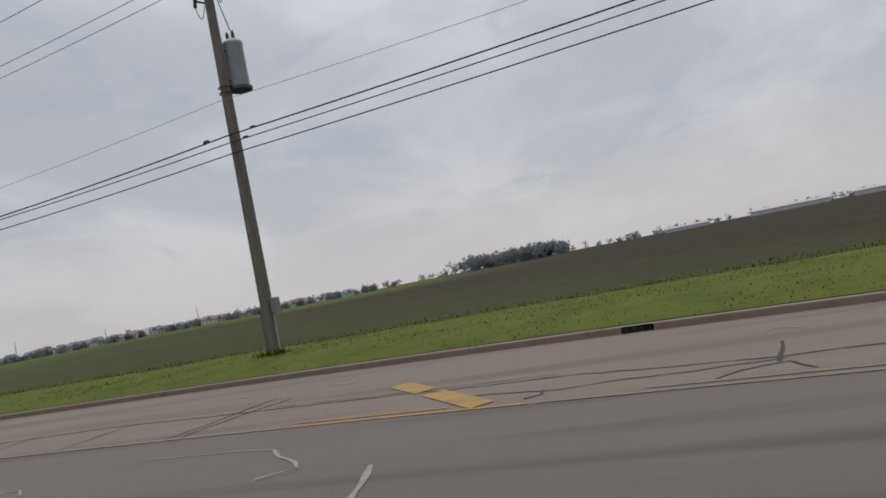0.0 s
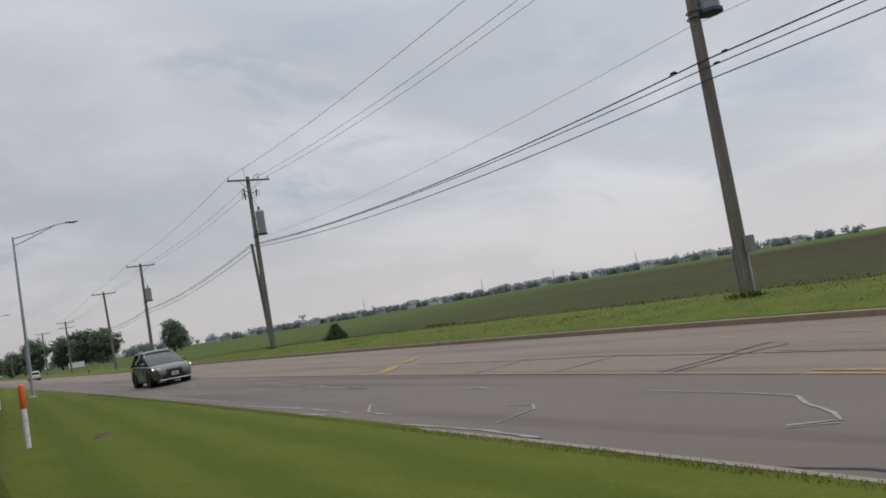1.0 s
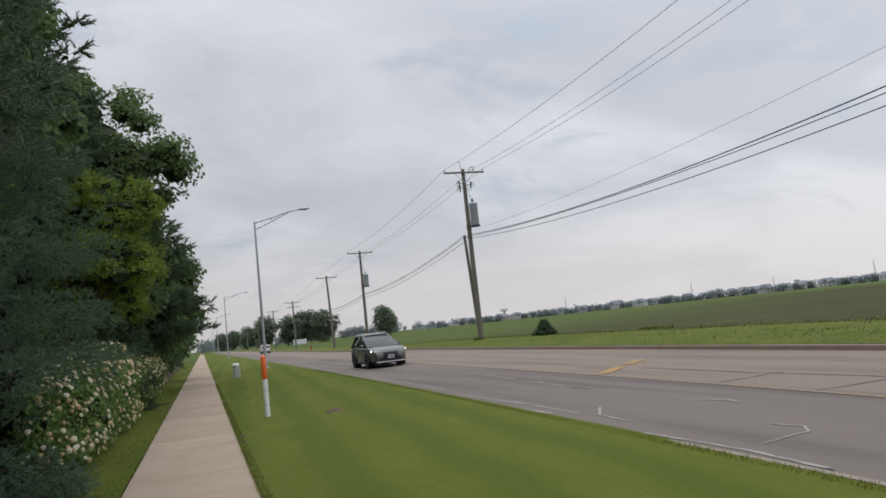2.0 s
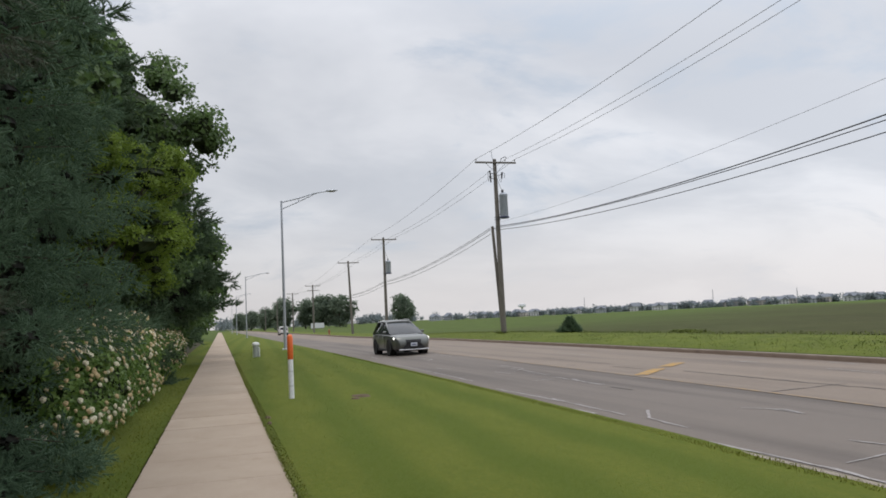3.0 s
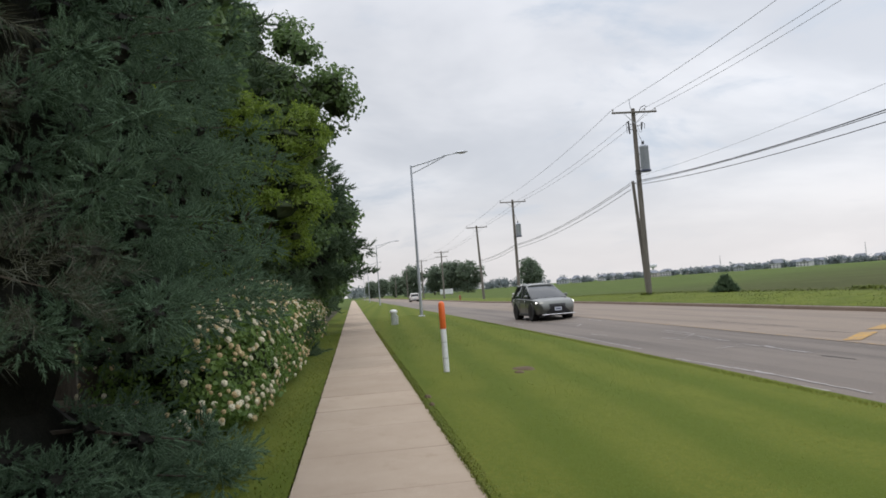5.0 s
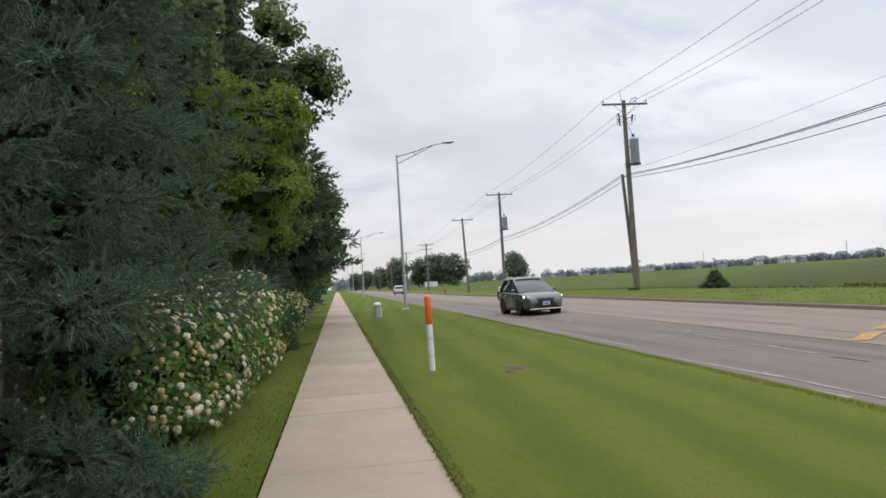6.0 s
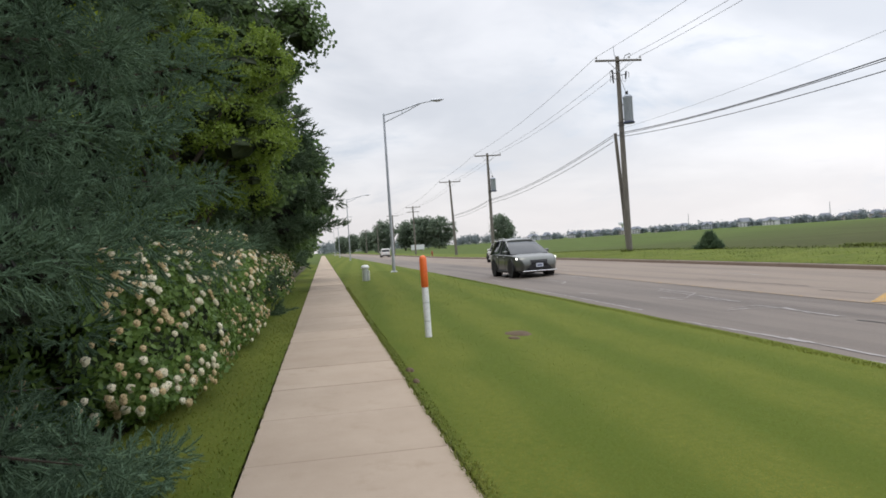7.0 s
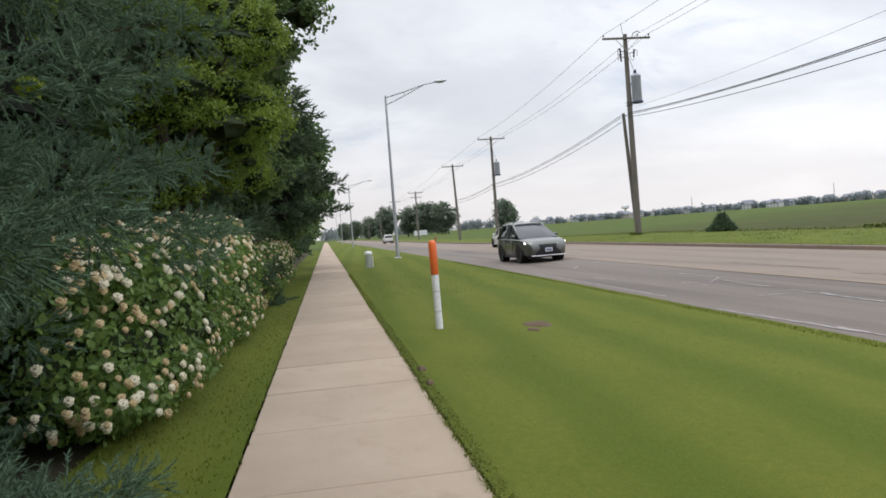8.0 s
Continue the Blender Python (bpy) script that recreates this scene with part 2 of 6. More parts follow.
def worn_paint(name, colour, under, keep):
    """Road paint or filler, worn through to the surface in streaks."""
    def build(n, l, b):
        f = noise_node(n, l, 9, 6, 0.8, keep, keep + 0.22, (0.5, 1, 1))
        l.new(mixc(n, l, f, colour, under), b.inputs["Base Color"])
    return material(name, build, 0.8, 0, 0.25)


def concrete_build(c1, c2, stain):
    def build(n, l, b):
        info = n.new("ShaderNodeObjectInfo")
        a = noise_node(n, l, 1.1, 5, 0.65, 0.3, 0.7)
        col = mixc(n, l, a, c1, c2)
        col = mixc(n, l, 0.18, col, mixc(n, l, info.outputs["Random"], tuple(0.7 * v for v in c1), tuple(1.2 * v for v in c2)))
        g = noise_node(n, l, 140, 3, 0.7, 0.3, 0.7)
        col = mixc(n, l, 0.2, col, mixc(n, l, g, tuple(0.6 * v for v in c1), tuple(1.3 * v for v in c2)))
        s = noise_node(n, l, 2.4, 6, 0.7, 0.56, 0.8)
        col = mixc(n, l, s, col, stain)
        l.new(col, b.inputs["Base Color"])
        bump(n, l, b, g, 0.25, 0.003)
    return build


def wood_pole_build(n, l, b):
    a = noise_node(n, l, 3.0, 5, 0.65, 0.3, 0.7, (3, 3, 0.25))
    col = mixc(n, l, a, (0.142, 0.128, 0.112), (0.248, 0.230, 0.205))
    g = noise_node(n, l, 14, 4, 0.7, 0.35, 0.65, (6, 6, 0.12))
    col = mixc(n, l, 0.5, col, mixc(n, l, g, (0.06, 0.051, 0.042), (0.245, 0.222, 0.192)))
    l.new(col, b.inputs["Base Color"])
    bump(n, l, b, g, 0.6, 0.015)


def glass_dark(n, l, b):
    b.inputs["Base Color"].default_value = (0.012, 0.015, 0.017, 1)
    b.inputs["Coat Weight"].default_value = 0.0


def lamp_glow(strength, colour):
    def build(n, l, b):
        b.inputs["Base Color"].default_value = (0.8, 0.8, 0.8, 1)
        b.inputs["Emission Color"].default_value = (*colour, 1)
        b.inputs["Emission Strength"].default_value = strength
    return build


def car_paint(name, c, flake):
    def build(n, l, b):
        l.new(mixc(n, l, noise_node(n, l, 2.0, 3), c, tuple(0.9 * v for v in c)), b.inputs["Base Color"])
        b.inputs["Coat Weight"].default_value, b.inputs["Coat Roughness"].default_value = 0.8, 0.06
    return material(name, build, 0.35, flake, 0.5)


MAT_LAWN = material("mown_turf", lawn_ground, 0.9, 0, 0.1)
MAT_BLADE = material("grass_blade", blade_build(True), 0.6, 0, 0.2)
MAT_VERGE_BLADE = material("verge_blade", verge_blade_build, 0.6, 0, 0.2)
MAT_VERGE = material("rough_turf", verge_ground, 0.9, 0, 0.1)
MAT_BOX = plain("dull_grey_box", (0.17, 0.175, 0.18), (0.22, 0.225, 0.23), 6, 0.6)
MAT_FIELD = material("field_soil", field_build, 0.95, 0, 0.05)
MAT_BED = plain("leaf_litter_soil", (0.035, 0.030, 0.018), (0.070, 0.062, 0.032), 3, 0.95, grain=40, relief=0.6)
MAT_ROAD_NEAR = asphalt("asphalt_grey", (0.114, 0.093, 0.076), (0.151, 0.124, 0.102), (0.090, 0.073, 0.060))
MAT_ROAD_FAR = asphalt("asphalt_tan", (0.164, 0.127, 0.096), (0.206, 0.161, 0.122), (0.139, 0.108, 0.083))
MAT_TAR = worn_paint("tar_sealant", (0.048, 0.047, 0.048), (0.17, 0.15, 0.135), 0.56)
MAT_PALE = worn_paint("pale_crack_filler", (0.31, 0.29, 0.28), (0.18, 0.158, 0.142), 0.48)
MAT_YELLOW = worn_paint("yellow_road_paint", (0.43, 0.25, 0.055), (0.22, 0.175, 0.13), 0.42)
MAT_YELLOW_WORN = worn_paint("worn_yellow_paint", (0.36, 0.23, 0.09), (0.215, 0.178, 0.150), 0.33)
MAT_SLAB = material("sidewalk_concrete", concrete_build((0.332, 0.262, 0.198), (0.412, 0.335, 0.260), (0.290, 0.225, 0.164)), 0.9, 0, 0.2)
MAT_KERB = material("kerb_concrete", concrete_build((0.24, 0.205, 0.168), (0.31, 0.27, 0.225), (0.18, 0.145, 0.115)), 0.9, 0, 0.2)
MAT_KERB_FAR = material("kerb_concrete_stained", concrete_build((0.165, 0.122, 0.094), (0.225, 0.172, 0.136), (0.10, 0.072, 0.055)), 0.9, 0, 0.2)
MAT_POLE = material("weathered_pole_wood", wood_pole_build, 0.9, 0, 0.15)
MAT_GALV = plain("galvanised_steel", (0.36, 0.38, 0.41), (0.46, 0.48, 0.51), 5, 0.45, 0.6, grain=40, relief=0.03)
MAT_TANK = plain("grey_tank_paint", (0.30, 0.33, 0.37), (0.38, 0.41, 0.45), 4, 0.4, 0.0, 0.5, 30, 0.03, (1, 1, 0.3))
MAT_TANK_BASE = plain("blue_grey_base_paint", (0.055, 0.065, 0.110), (0.080, 0.090, 0.140), 6, 0.5)
MAT_IRON = plain("dark_iron", (0.045, 0.045, 0.048), (0.075, 0.075, 0.078), 8, 0.55, 0.5, grain=40)
MAT_PORCELAIN = plain("grey_porcelain", (0.26, 0.24, 0.23), (0.34, 0.32, 0.31), 10, 0.25, 0, 0.5, 40, 0.02)
MAT_CABLE = plain("black_cable", (0.020, 0.020, 0.022), (0.035, 0.035, 0.038), 4, 0.6)
MAT_WIRE = plain("aluminium_wire", (0.21, 0.215, 0.225), (0.27, 0.275, 0.285), 4, 0.55, 0.3)
MAT_WHITE = plain("scuffed_white_plastic", (0.66, 0.66, 0.66), (0.76, 0.76, 0.755), 5, 0.45, 0, 0.4, 40, 0.03)
MAT_ORANGE = plain("orange_plastic", (0.74, 0.125, 0.025), (0.82, 0.165, 0.035), 5, 0.4, 0, 0.4, 40, 0.02)
MAT_PEDESTAL = plain("pale_grey_green_metal", (0.36, 0.385, 0.355), (0.45, 0.475, 0.44), 4, 0.5, 0, 0.35, 30, 0.03)
MAT_SPRUCE = leafy("blue_spruce_needles", (0.072, 0.118, 0.074), (0.126, 0.195, 0.122), 0.2, 0.75, 0.06, (0.18, 0.27, 0.165), 2.0)
MAT_SPRUCE_DARK = leafy("dark_spruce_needles", (0.050, 0.082, 0.046), (0.105, 0.155, 0.088), 0.25, 0.7, 0.1, (0.14, 0.20, 0.11), 1.5)
# shade inside crowns and shrubs, painted as dark colour on solid cores
MAT_INNER_SHADE = plain("conifer_inner_shade", (0.012, 0.013, 0.009), (0.022, 0.022, 0.016), 12, 0.95, grain=60, relief=0.8)
MAT_LEAF_INNER_SHADE = plain("leaf_inner_shade", (0.022, 0.034, 0.014), (0.040, 0.058, 0.022), 9, 0.9, grain=50, relief=0.8)
MAT_PINE = leafy("pine_needles", (0.042, 0.048, 0.032), (0.105, 0.108, 0.072), 0.12, 0.6, 0.25, (0.075, 0.08, 0.052))
MAT_LEAF = leafy("maple_leaves", (0.075, 0.125, 0.050), (0.150, 0.220, 0.085), 0.45, 0.5, 0.25, (0.11, 0.185, 0.045), 1.2)
MAT_LEAF_LIME = leafy("locust_leaves", (0.095, 0.150, 0.022), (0.215, 0.300, 0.050), 0.45, 0.5, 0.25, (0.23, 0.32, 0.05), 1.6)
MAT_LEAF_GOLD = leafy("young_maple_leaves", (0.235, 0.340, 0.020), (0.420, 0.500, 0.040), 0.45, 0.5, 0.25)
MAT_LEAF_BUSH = leafy("viburnum_leaves", (0.075, 0.145, 0.032), (0.205, 0.310, 0.076), 0.4, 0.45, 0.3, (0.15, 0.24, 0.055), 2.0)
# the haze of distance is mixed into these two pale leaf colours
MAT_LEAF_FAR_HAZE = leafy("far_leaves_with_haze", (0.135, 0.175, 0.132), (0.215, 0.262, 0.185), 0.5, 0.8, 0.05, (0.135, 0.18, 0.12), 0.15)
MAT_WOODS_HAZE = leafy("far_woods_with_haze", (0.19, 0.225, 0.235), (0.265, 0.30, 0.305), 0.5, 0.8, 0.05, (0.23, 0.265, 0.27), 0.05)
MAT_BARK = plain("brown_bark", (0.060, 0.048, 0.036), (0.110, 0.092, 0.072), 5, 0.95, grain=30, relief=0.7, stretch=(2, 2, 0.4))
MAT_BARK_PALE = plain("pale_dead_bark", (0.20, 0.175, 0.15), (0.30, 0.27, 0.24), 6, 0.95, grain=30, relief=0.5)
MAT_SUV = car_paint("grey_green_metallic", (0.105, 0.110, 0.098), 0.5)
MAT_CAR_WHITE = car_paint("warm_white_paint", (0.70, 0.68, 0.65), 0.0)
MAT_GLASS = material("tinted_car_glass", glass_dark, 0.06, 0, 0.4)
MAT_TYRE = plain("tyre_rubber", (0.018, 0.018, 0.018), (0.03, 0.03, 0.03), 10, 0.85)
MAT_TRIM = plain("black_trim", (0.016, 0.016, 0.017), (0.026, 0.026, 0.027), 8, 0.5)
MAT_CHROME = plain("bright_trim", (0.62, 0.62, 0.63), (0.7, 0.7, 0.71), 8, 0.2, 0.9, 0.5, 40, 0.01)
MAT_RIM = plain("alloy_rim", (0.28, 0.28, 0.29), (0.38, 0.38, 0.39), 12, 0.35, 0.8)
MAT_HEAD = material("lit_headlamp", lamp_glow(2.2, (1.0, 0.97, 0.9)), 0.2)
MAT_TAIL = plain("red_tail_lamp", (0.26, 0.012, 0.012), (0.33, 0.018, 0.016), 8, 0.2, 0, 0.5)
MAT_AMBER = plain("amber_lens", (0.42, 0.14, 0.03), (0.5, 0.18, 0.04), 8, 0.25, 0, 0.5)
MAT_PLATE = plain("plate_enamel", (0.50, 0.53, 0.60), (0.56, 0.59, 0.66), 14, 0.4)
MAT_BAR = plain("dark_blue_bar", (0.05, 0.06, 0.13), (0.07, 0.08, 0.16), 14, 0.5)
MAT_HOUSE = [plain("pale_siding", (0.52, 0.52, 0.53), (0.62, 0.62, 0.62), 0.3, 0.8), plain("tan_siding", (0.42, 0.38, 0.35), (0.50, 0.46, 0.42), 0.3, 0.8), plain("grey_siding", (0.36, 0.38, 0.41), (0.43, 0.45, 0.48), 0.3, 0.8)]
MAT_ROOF = plain("grey_shingle", (0.15, 0.165, 0.19), (0.21, 0.225, 0.25), 0.5, 0.9)
MAT_PANE = plain("dark_pane", (0.05, 0.06, 0.075), (0.08, 0.09, 0.105), 1.0, 0.2, 0, 0.5)
MAT_METAL_ROOF = plain("pale_metal_cladding", (0.40, 0.41, 0.43), (0.46, 0.47, 0.49), 0.2, 0.5)
MAT_PETAL = plain("cream_petals", (0.66, 0.59, 0.40), (0.78, 0.74, 0.58), 14, 0.7, grain=90, relief=0.4)
MAT_PETAL_OLD = plain("tan_faded_petals", (0.50, 0.36, 0.18), (0.62, 0.50, 0.29), 14, 0.75, grain=90, relief=0.4)
MAT_DIRT = plain("bare_dirt", (0.070, 0.047, 0.027), (0.120, 0.086, 0.052), 7, 0.95, grain=50, relief=0.6)
MAT_CONC_SIGN = plain("white_sign_face", (0.60, 0.61, 0.63), (0.68, 0.69, 0.70), 1, 0.6)
MAT_HYDRANT = plain("red_brown_cast_iron", (0.26, 0.085, 0.05), (0.34, 0.12, 0.07), 10, 0.6)
MAT_BLACK = plain("recess_black", (0.010, 0.010, 0.010), (0.02, 0.018, 0.016), 6, 0.95)


# ---------------------------------------------------------------- mesh tools
def mesh_ob(name, verts, faces, mats, parent=None, smooth=False, slots=None):
    me = bpy.data.meshes.new(name)
    me.from_pydata([tuple(map(float, v)) for v in verts], [], [tuple(map(int, f)) for f in faces])
    for m in mats if isinstance(mats, (list, tuple)) else [mats]:
        me.materials.append(m)
    if slots is not None:
        me.polygons.foreach_set("material_index", np.asarray(slots, dtype=np.int32))
    if smooth:
        me.polygons.foreach_set("use_smooth", np.ones(len(me.polygons), dtype=bool))
    me.update()
    ob = new(name, me)
    if parent is not None:
        ob.parent = parent
    return ob


def mesh_np(name, V, F, mat, parent=None, smooth=False):
    """A big triangle mesh straight from arrays."""
    me = bpy.data.meshes.new(name)
    V, F = np.asarray(V, dtype=np.float32), np.asarray(F, dtype=np.int32)
    me.vertices.add(len(V))
    me.vertices.foreach_set("co", V.ravel())
    me.loops.add(3 * len(F))
    me.loops.foreach_set("vertex_index", F.ravel())
    me.polygons.add(len(F))
    me.polygons.foreach_set("loop_start", np.arange(0, 3 * len(F), 3, dtype=np.int32))
    if smooth:
        me.polygons.foreach_set("use_smooth", np.ones(len(F), dtype=bool))
    me.materials.append(mat)
    me.update(calc_edges=True)
    ob = new(name, me)
    if parent is not None:
        ob.parent = parent
    return ob


class Build:
    """Gathers verts and faces for one mesh."""

    def __init__(self):
        self.v, self.f = [], []

    def add(self, verts, faces):
        k = len(self.v)
        self.v += [tuple(p) for p in verts]
        self.f += [tuple(i + k for i in f) for f in faces]
        return self

    def ring_loft(self, rings, close=True, caps=True):
        k, n = len(self.v), len(rings[0])
        for r in rings:
            self.v += [tuple(p) for p in r]
        for i in range(len(rings) - 1):
            for j in range(n if close else n - 1):
                a, b = k + i * n + j, k + i * n + (j + 1) % n
                self.f.append((a, b, b + n, a + n))
        if caps and close:
            self.f.append(tuple(k + j for j in reversed(range(n))))
            self.f.append(tuple(k + (len(rings) - 1) * n + j for j in range(n)))
        return self

    def tube(self, pts, radii, n=8, caps=True):
        """A round bar along pts; radii: one number or one for each point."""
        pts = [Vector(p) for p in pts]
        if not isinstance(radii, (list, tuple)):
            radii = [radii] * len(pts)
        rings, side = [], None
        for i, p in enumerate(pts):
            d = (pts[min(i + 1, len(pts) - 1)] - pts[max(i - 1, 0)]).normalized()
            if side is None or abs(side.dot(d)) > 0.95:
                side = d.orthogonal().normalized()
            side = (side - d * side.dot(d)).normalized()
            up = d.cross(side)
            rings.append([p + (side * math.cos(2 * math.pi * j / n) + up * math.sin(2 * math.pi * j / n)) * radii[i] for j in range(n)])
        return self.ring_loft(rings, True, caps)

    def box(self, lo, hi, c=0.01, m=None):
        """A box with chamfered edges."""
        c = min(c, *(0.45 * (b - a) for a, b in zip(lo, hi)))
        rings = []
        for z, ins in ((lo[2], c), (lo[2] + c, 0), (hi[2] - c, 0), (hi[2], c)):
            x0, y0, x1, y1 = lo[0] + ins, lo[1] + ins, hi[0] - ins, hi[1] - ins
            rings.append([Vector(p) for p in ((x0 + c, y0, z), (x1 - c, y0, z), (x1, y0 + c, z), (x1, y1 - c, z), (x1 - c, y1, z), (x0 + c, y1, z), (x0, y1 - c, z), (x0, y0 + c, z))])
        if m is not None:
            rings = [[m @ p for p in r] for r in rings]
        return self.ring_loft(rings)

    def lathe(self, base, profile, n=16, m=None):
        """Turned about a vertical axis through base; profile: (radius, height) from below."""
        b = Vector(base)
        rings = [[b + Vector((r * math.cos(2 * math.pi * j / n), r * math.sin(2 * math.pi * j / n), z)) for j in range(n)] for r, z in profile]
        if m is not None:
            rings = [[m @ p for p in r] for r in rings]
        return self.ring_loft(rings)

    def done(self, name, mat, parent=None, smooth=False, label=""):
        ob = mesh_ob(name, self.v, self.f, mat, parent, smooth)
        if smooth:
            ob.data.set_sharp_from_angle(angle=radians(40))
        return tagged(ob, label)


def thing(name, at, label, category, group="", rz=0.0):
    ob = new(name)
    ob.empty_display_size = 0.2
    ob.matrix_world = pose(*at, 0, 0, rz)
    return tagged(ob, label, category, group)


def scatter(T, F, mats):
    """Copies of a template (verts T, triangles F) by 4 x 4 arrays, joined."""
    mats = np.asarray(mats)
    V = np.einsum("kij,nj->kni", mats[:, :3, :3], T) + mats[:, None, :3, 3]
    n = len(T)
    return V.reshape(-1, 3), (F[None] + (np.arange(len(mats)) * n)[:, None, None]).reshape(-1, 3)


def frames_from(P, D, rng, size, up=(0, 0, 1), roll=None):
    """Poses at P whose x axis runs along D, with a random or given roll, scaled by size."""
    D = D / np.linalg.norm(D, axis=1, keepdims=True)
    U = np.tile(np.asarray(up, float), (len(D), 1))
    S = np.cross(U, D)
    bad = np.linalg.norm(S, axis=1) < 1e-3
    S[bad] = (1, 0, 0)
    S /= np.linalg.norm(S, axis=1, keepdims=True)
    N = np.cross(D, S)
    a = rng.uniform(-math.pi, math.pi, len(D)) if roll is None else roll
    c, s = np.cos(a)[:, None], np.sin(a)[:, None]
    S2, N2 = S * c + N * s, N * c - S * s
    M = np.zeros((len(D), 4, 4))
    size = np.broadcast_to(size, (len(D),))[:, None]
    M[:, :3, 0], M[:, :3, 1], M[:, :3, 2], M[:, :3, 3], M[:, 3, 3] = D * size, S2 * size, N2 * size, P, 1
    return M


# ---------------------------------------------------------------- the lie of the land
def far_kerb(x):
    return 15.25 - 2.6 * math.exp(min(x, 14) / 14)


def near_kerb(x):
    return 6.2 - 1.1 * math.exp(min(x, 14) / 22) - 0.07 * max(0.0, x + 4.0)


def ease(a, b, x):
    s = min(1, max(0, (x - a) / (b - a)))
    return s * s * (3 - 2 * s)


def bank(x):
    return ease(-100, -50, x)


def road_z(x, y):
    """The carriageway leans up towards its far side, and levels out to the west."""
    t = (y - near_kerb(x)) / (far_kerb(x) - near_kerb(x))
    return -0.2 + bank(x) * 0.24 * t


def verge_z(x, y):
    t = min(1, max(0, (y - far_kerb(x)) / 3.0))
    return -0.05 + bank(x) * (0.20 + 0.17 * t)


def lawn_z(x, y):
    t = min(1, max(0, y / near_kerb(x)))
    return 0.012 - 0.05 * t * t + 0.012 * noise.noise((x * 0.5, y * 0.5, 3))


def grid(name, xs, ys_of, z_of, mat, parent=None):
    """A sheet over stations xs; ys_of(x) gives the cross stations there."""
    v, f, n = [], [], len(ys_of(xs[0]))
    for x in xs:
        v += [(x, y, z_of(x, y)) for y in ys_of(x)]
    for i in range(len(xs) - 1):
        for j in range(n - 1):
            a = i * n + j
            f.append((a, a + 1, a + n + 1, a + n))
    return mesh_ob(name, v, f, mat, parent, True)


def steps(a, b, d):
    n = max(1, round((b - a) / d))
    return [a + (b - a) * i / n for i in range(n + 1)]


XS = [-2600, -1500, -900, -500, -320, -240, -180, -140, -118] + steps(-100, 20, 1.0) + [30, 60, 120, 300, 900, 2600]


def ground_ys(x):
    return [-2600, -900, -300, -80, -30, -8.0, -6.0, 5.0, 17.6, 18.2, 21.0, 26, 40, 70, 120, 200, 350, 600, 1200, 2600]


def ground_z(x, y):
    if y < -7:
        return -0.03
    if y < 18:
        return -0.5
    return verge_z(x, y) * ease(400, 30, y) - (0.012 if y < 19 else 0)


tagged(grid("ground", XS, ground_ys, ground_z, MAT_FIELD), "flat ploughed field with brown soil and green seedlings reaching the horizon", "field", kind="structure")

# planting bed under the trees and the narrow strip of grass beside the sidewalk
tagged(grid("planting_bed", steps(-110, 14, 2.0), lambda x: [-8.2, -5, -3, -1.75], lambda x, y: 0.02 + 0.05 * noise.noise((x * 0.6, y * 0.6, 1)), MAT_BED), "dark leaf litter and soil under the row of trees", "soil", kind="structure")
tagged(grid("grass_strip", steps(-110, 14, 1.0), lambda x: [-1.9, -1.5, -1.1, -0.775], lambda x, y: 0.0 + 0.012 * noise.noise((x, y, 5)) + 0.05 * ease(-1.2, -1.9, y), MAT_LAWN), "narrow strip of mown grass between sidewalk and shrubs", "grass", kind="structure")
tagged(grid("lawn", [-400, -250, -160, -118] + steps(-100, 14, 0.7), lambda x: [0.775 + (near_kerb(x) - 0.775) * i / 9 for i in range(10)], lawn_z, MAT_LAWN), "mown green lawn between sidewalk and road with mowing bands", "lawn", kind="structure")
tagged(grid("verge", [-600, -400, -250, -160, -118] + steps(-100, 30, 1.5) + [60, 120], lambda x: [far_kerb(x) + 0.14 + i * (21.2 - far_kerb(x)) / 6 for i in range(7)], lambda x, y: verge_z(x, y) + (0.02 if y < 20.5 else -0.03) + 0.03 * noise.noise((x * 0.4, y * 0.4, 2)) * (y > far_kerb(x) + 0.3), MAT_VERGE), "rough green grass verge between far kerb and field", "grass", kind="structure")

# carriageway: the far half is paved in a paler, tan surface
ROAD_X = [-600, -400, -250, -160, -118] + steps(-100, 16, 1.0) + [30, 60, 120]


def centre_line(x):
    return 10.3 - 1.75 * math.exp(min(x, 12) / 15)


def road_ys(x):
    a, c, b = near_kerb(x) + 0.02, centre_line(x), far_kerb(x) + 0.02
    return [a + (c - a) * i / 4 for i in range(5)] + [c + (b - c) * i / 5 for i in range(1, 6)]


road = grid("road", ROAD_X, road_ys, road_z, [MAT_ROAD_NEAR, MAT_ROAD_FAR])
road.data.polygons.foreach_set("material_index", np.array([0 if j < 4 else 1 for _ in range(len(ROAD_X) - 1) for j in range(9)], dtype=np.int32))
tagged(road, "worn grey and tan asphalt road with sealed cracks", "road", kind="structure")


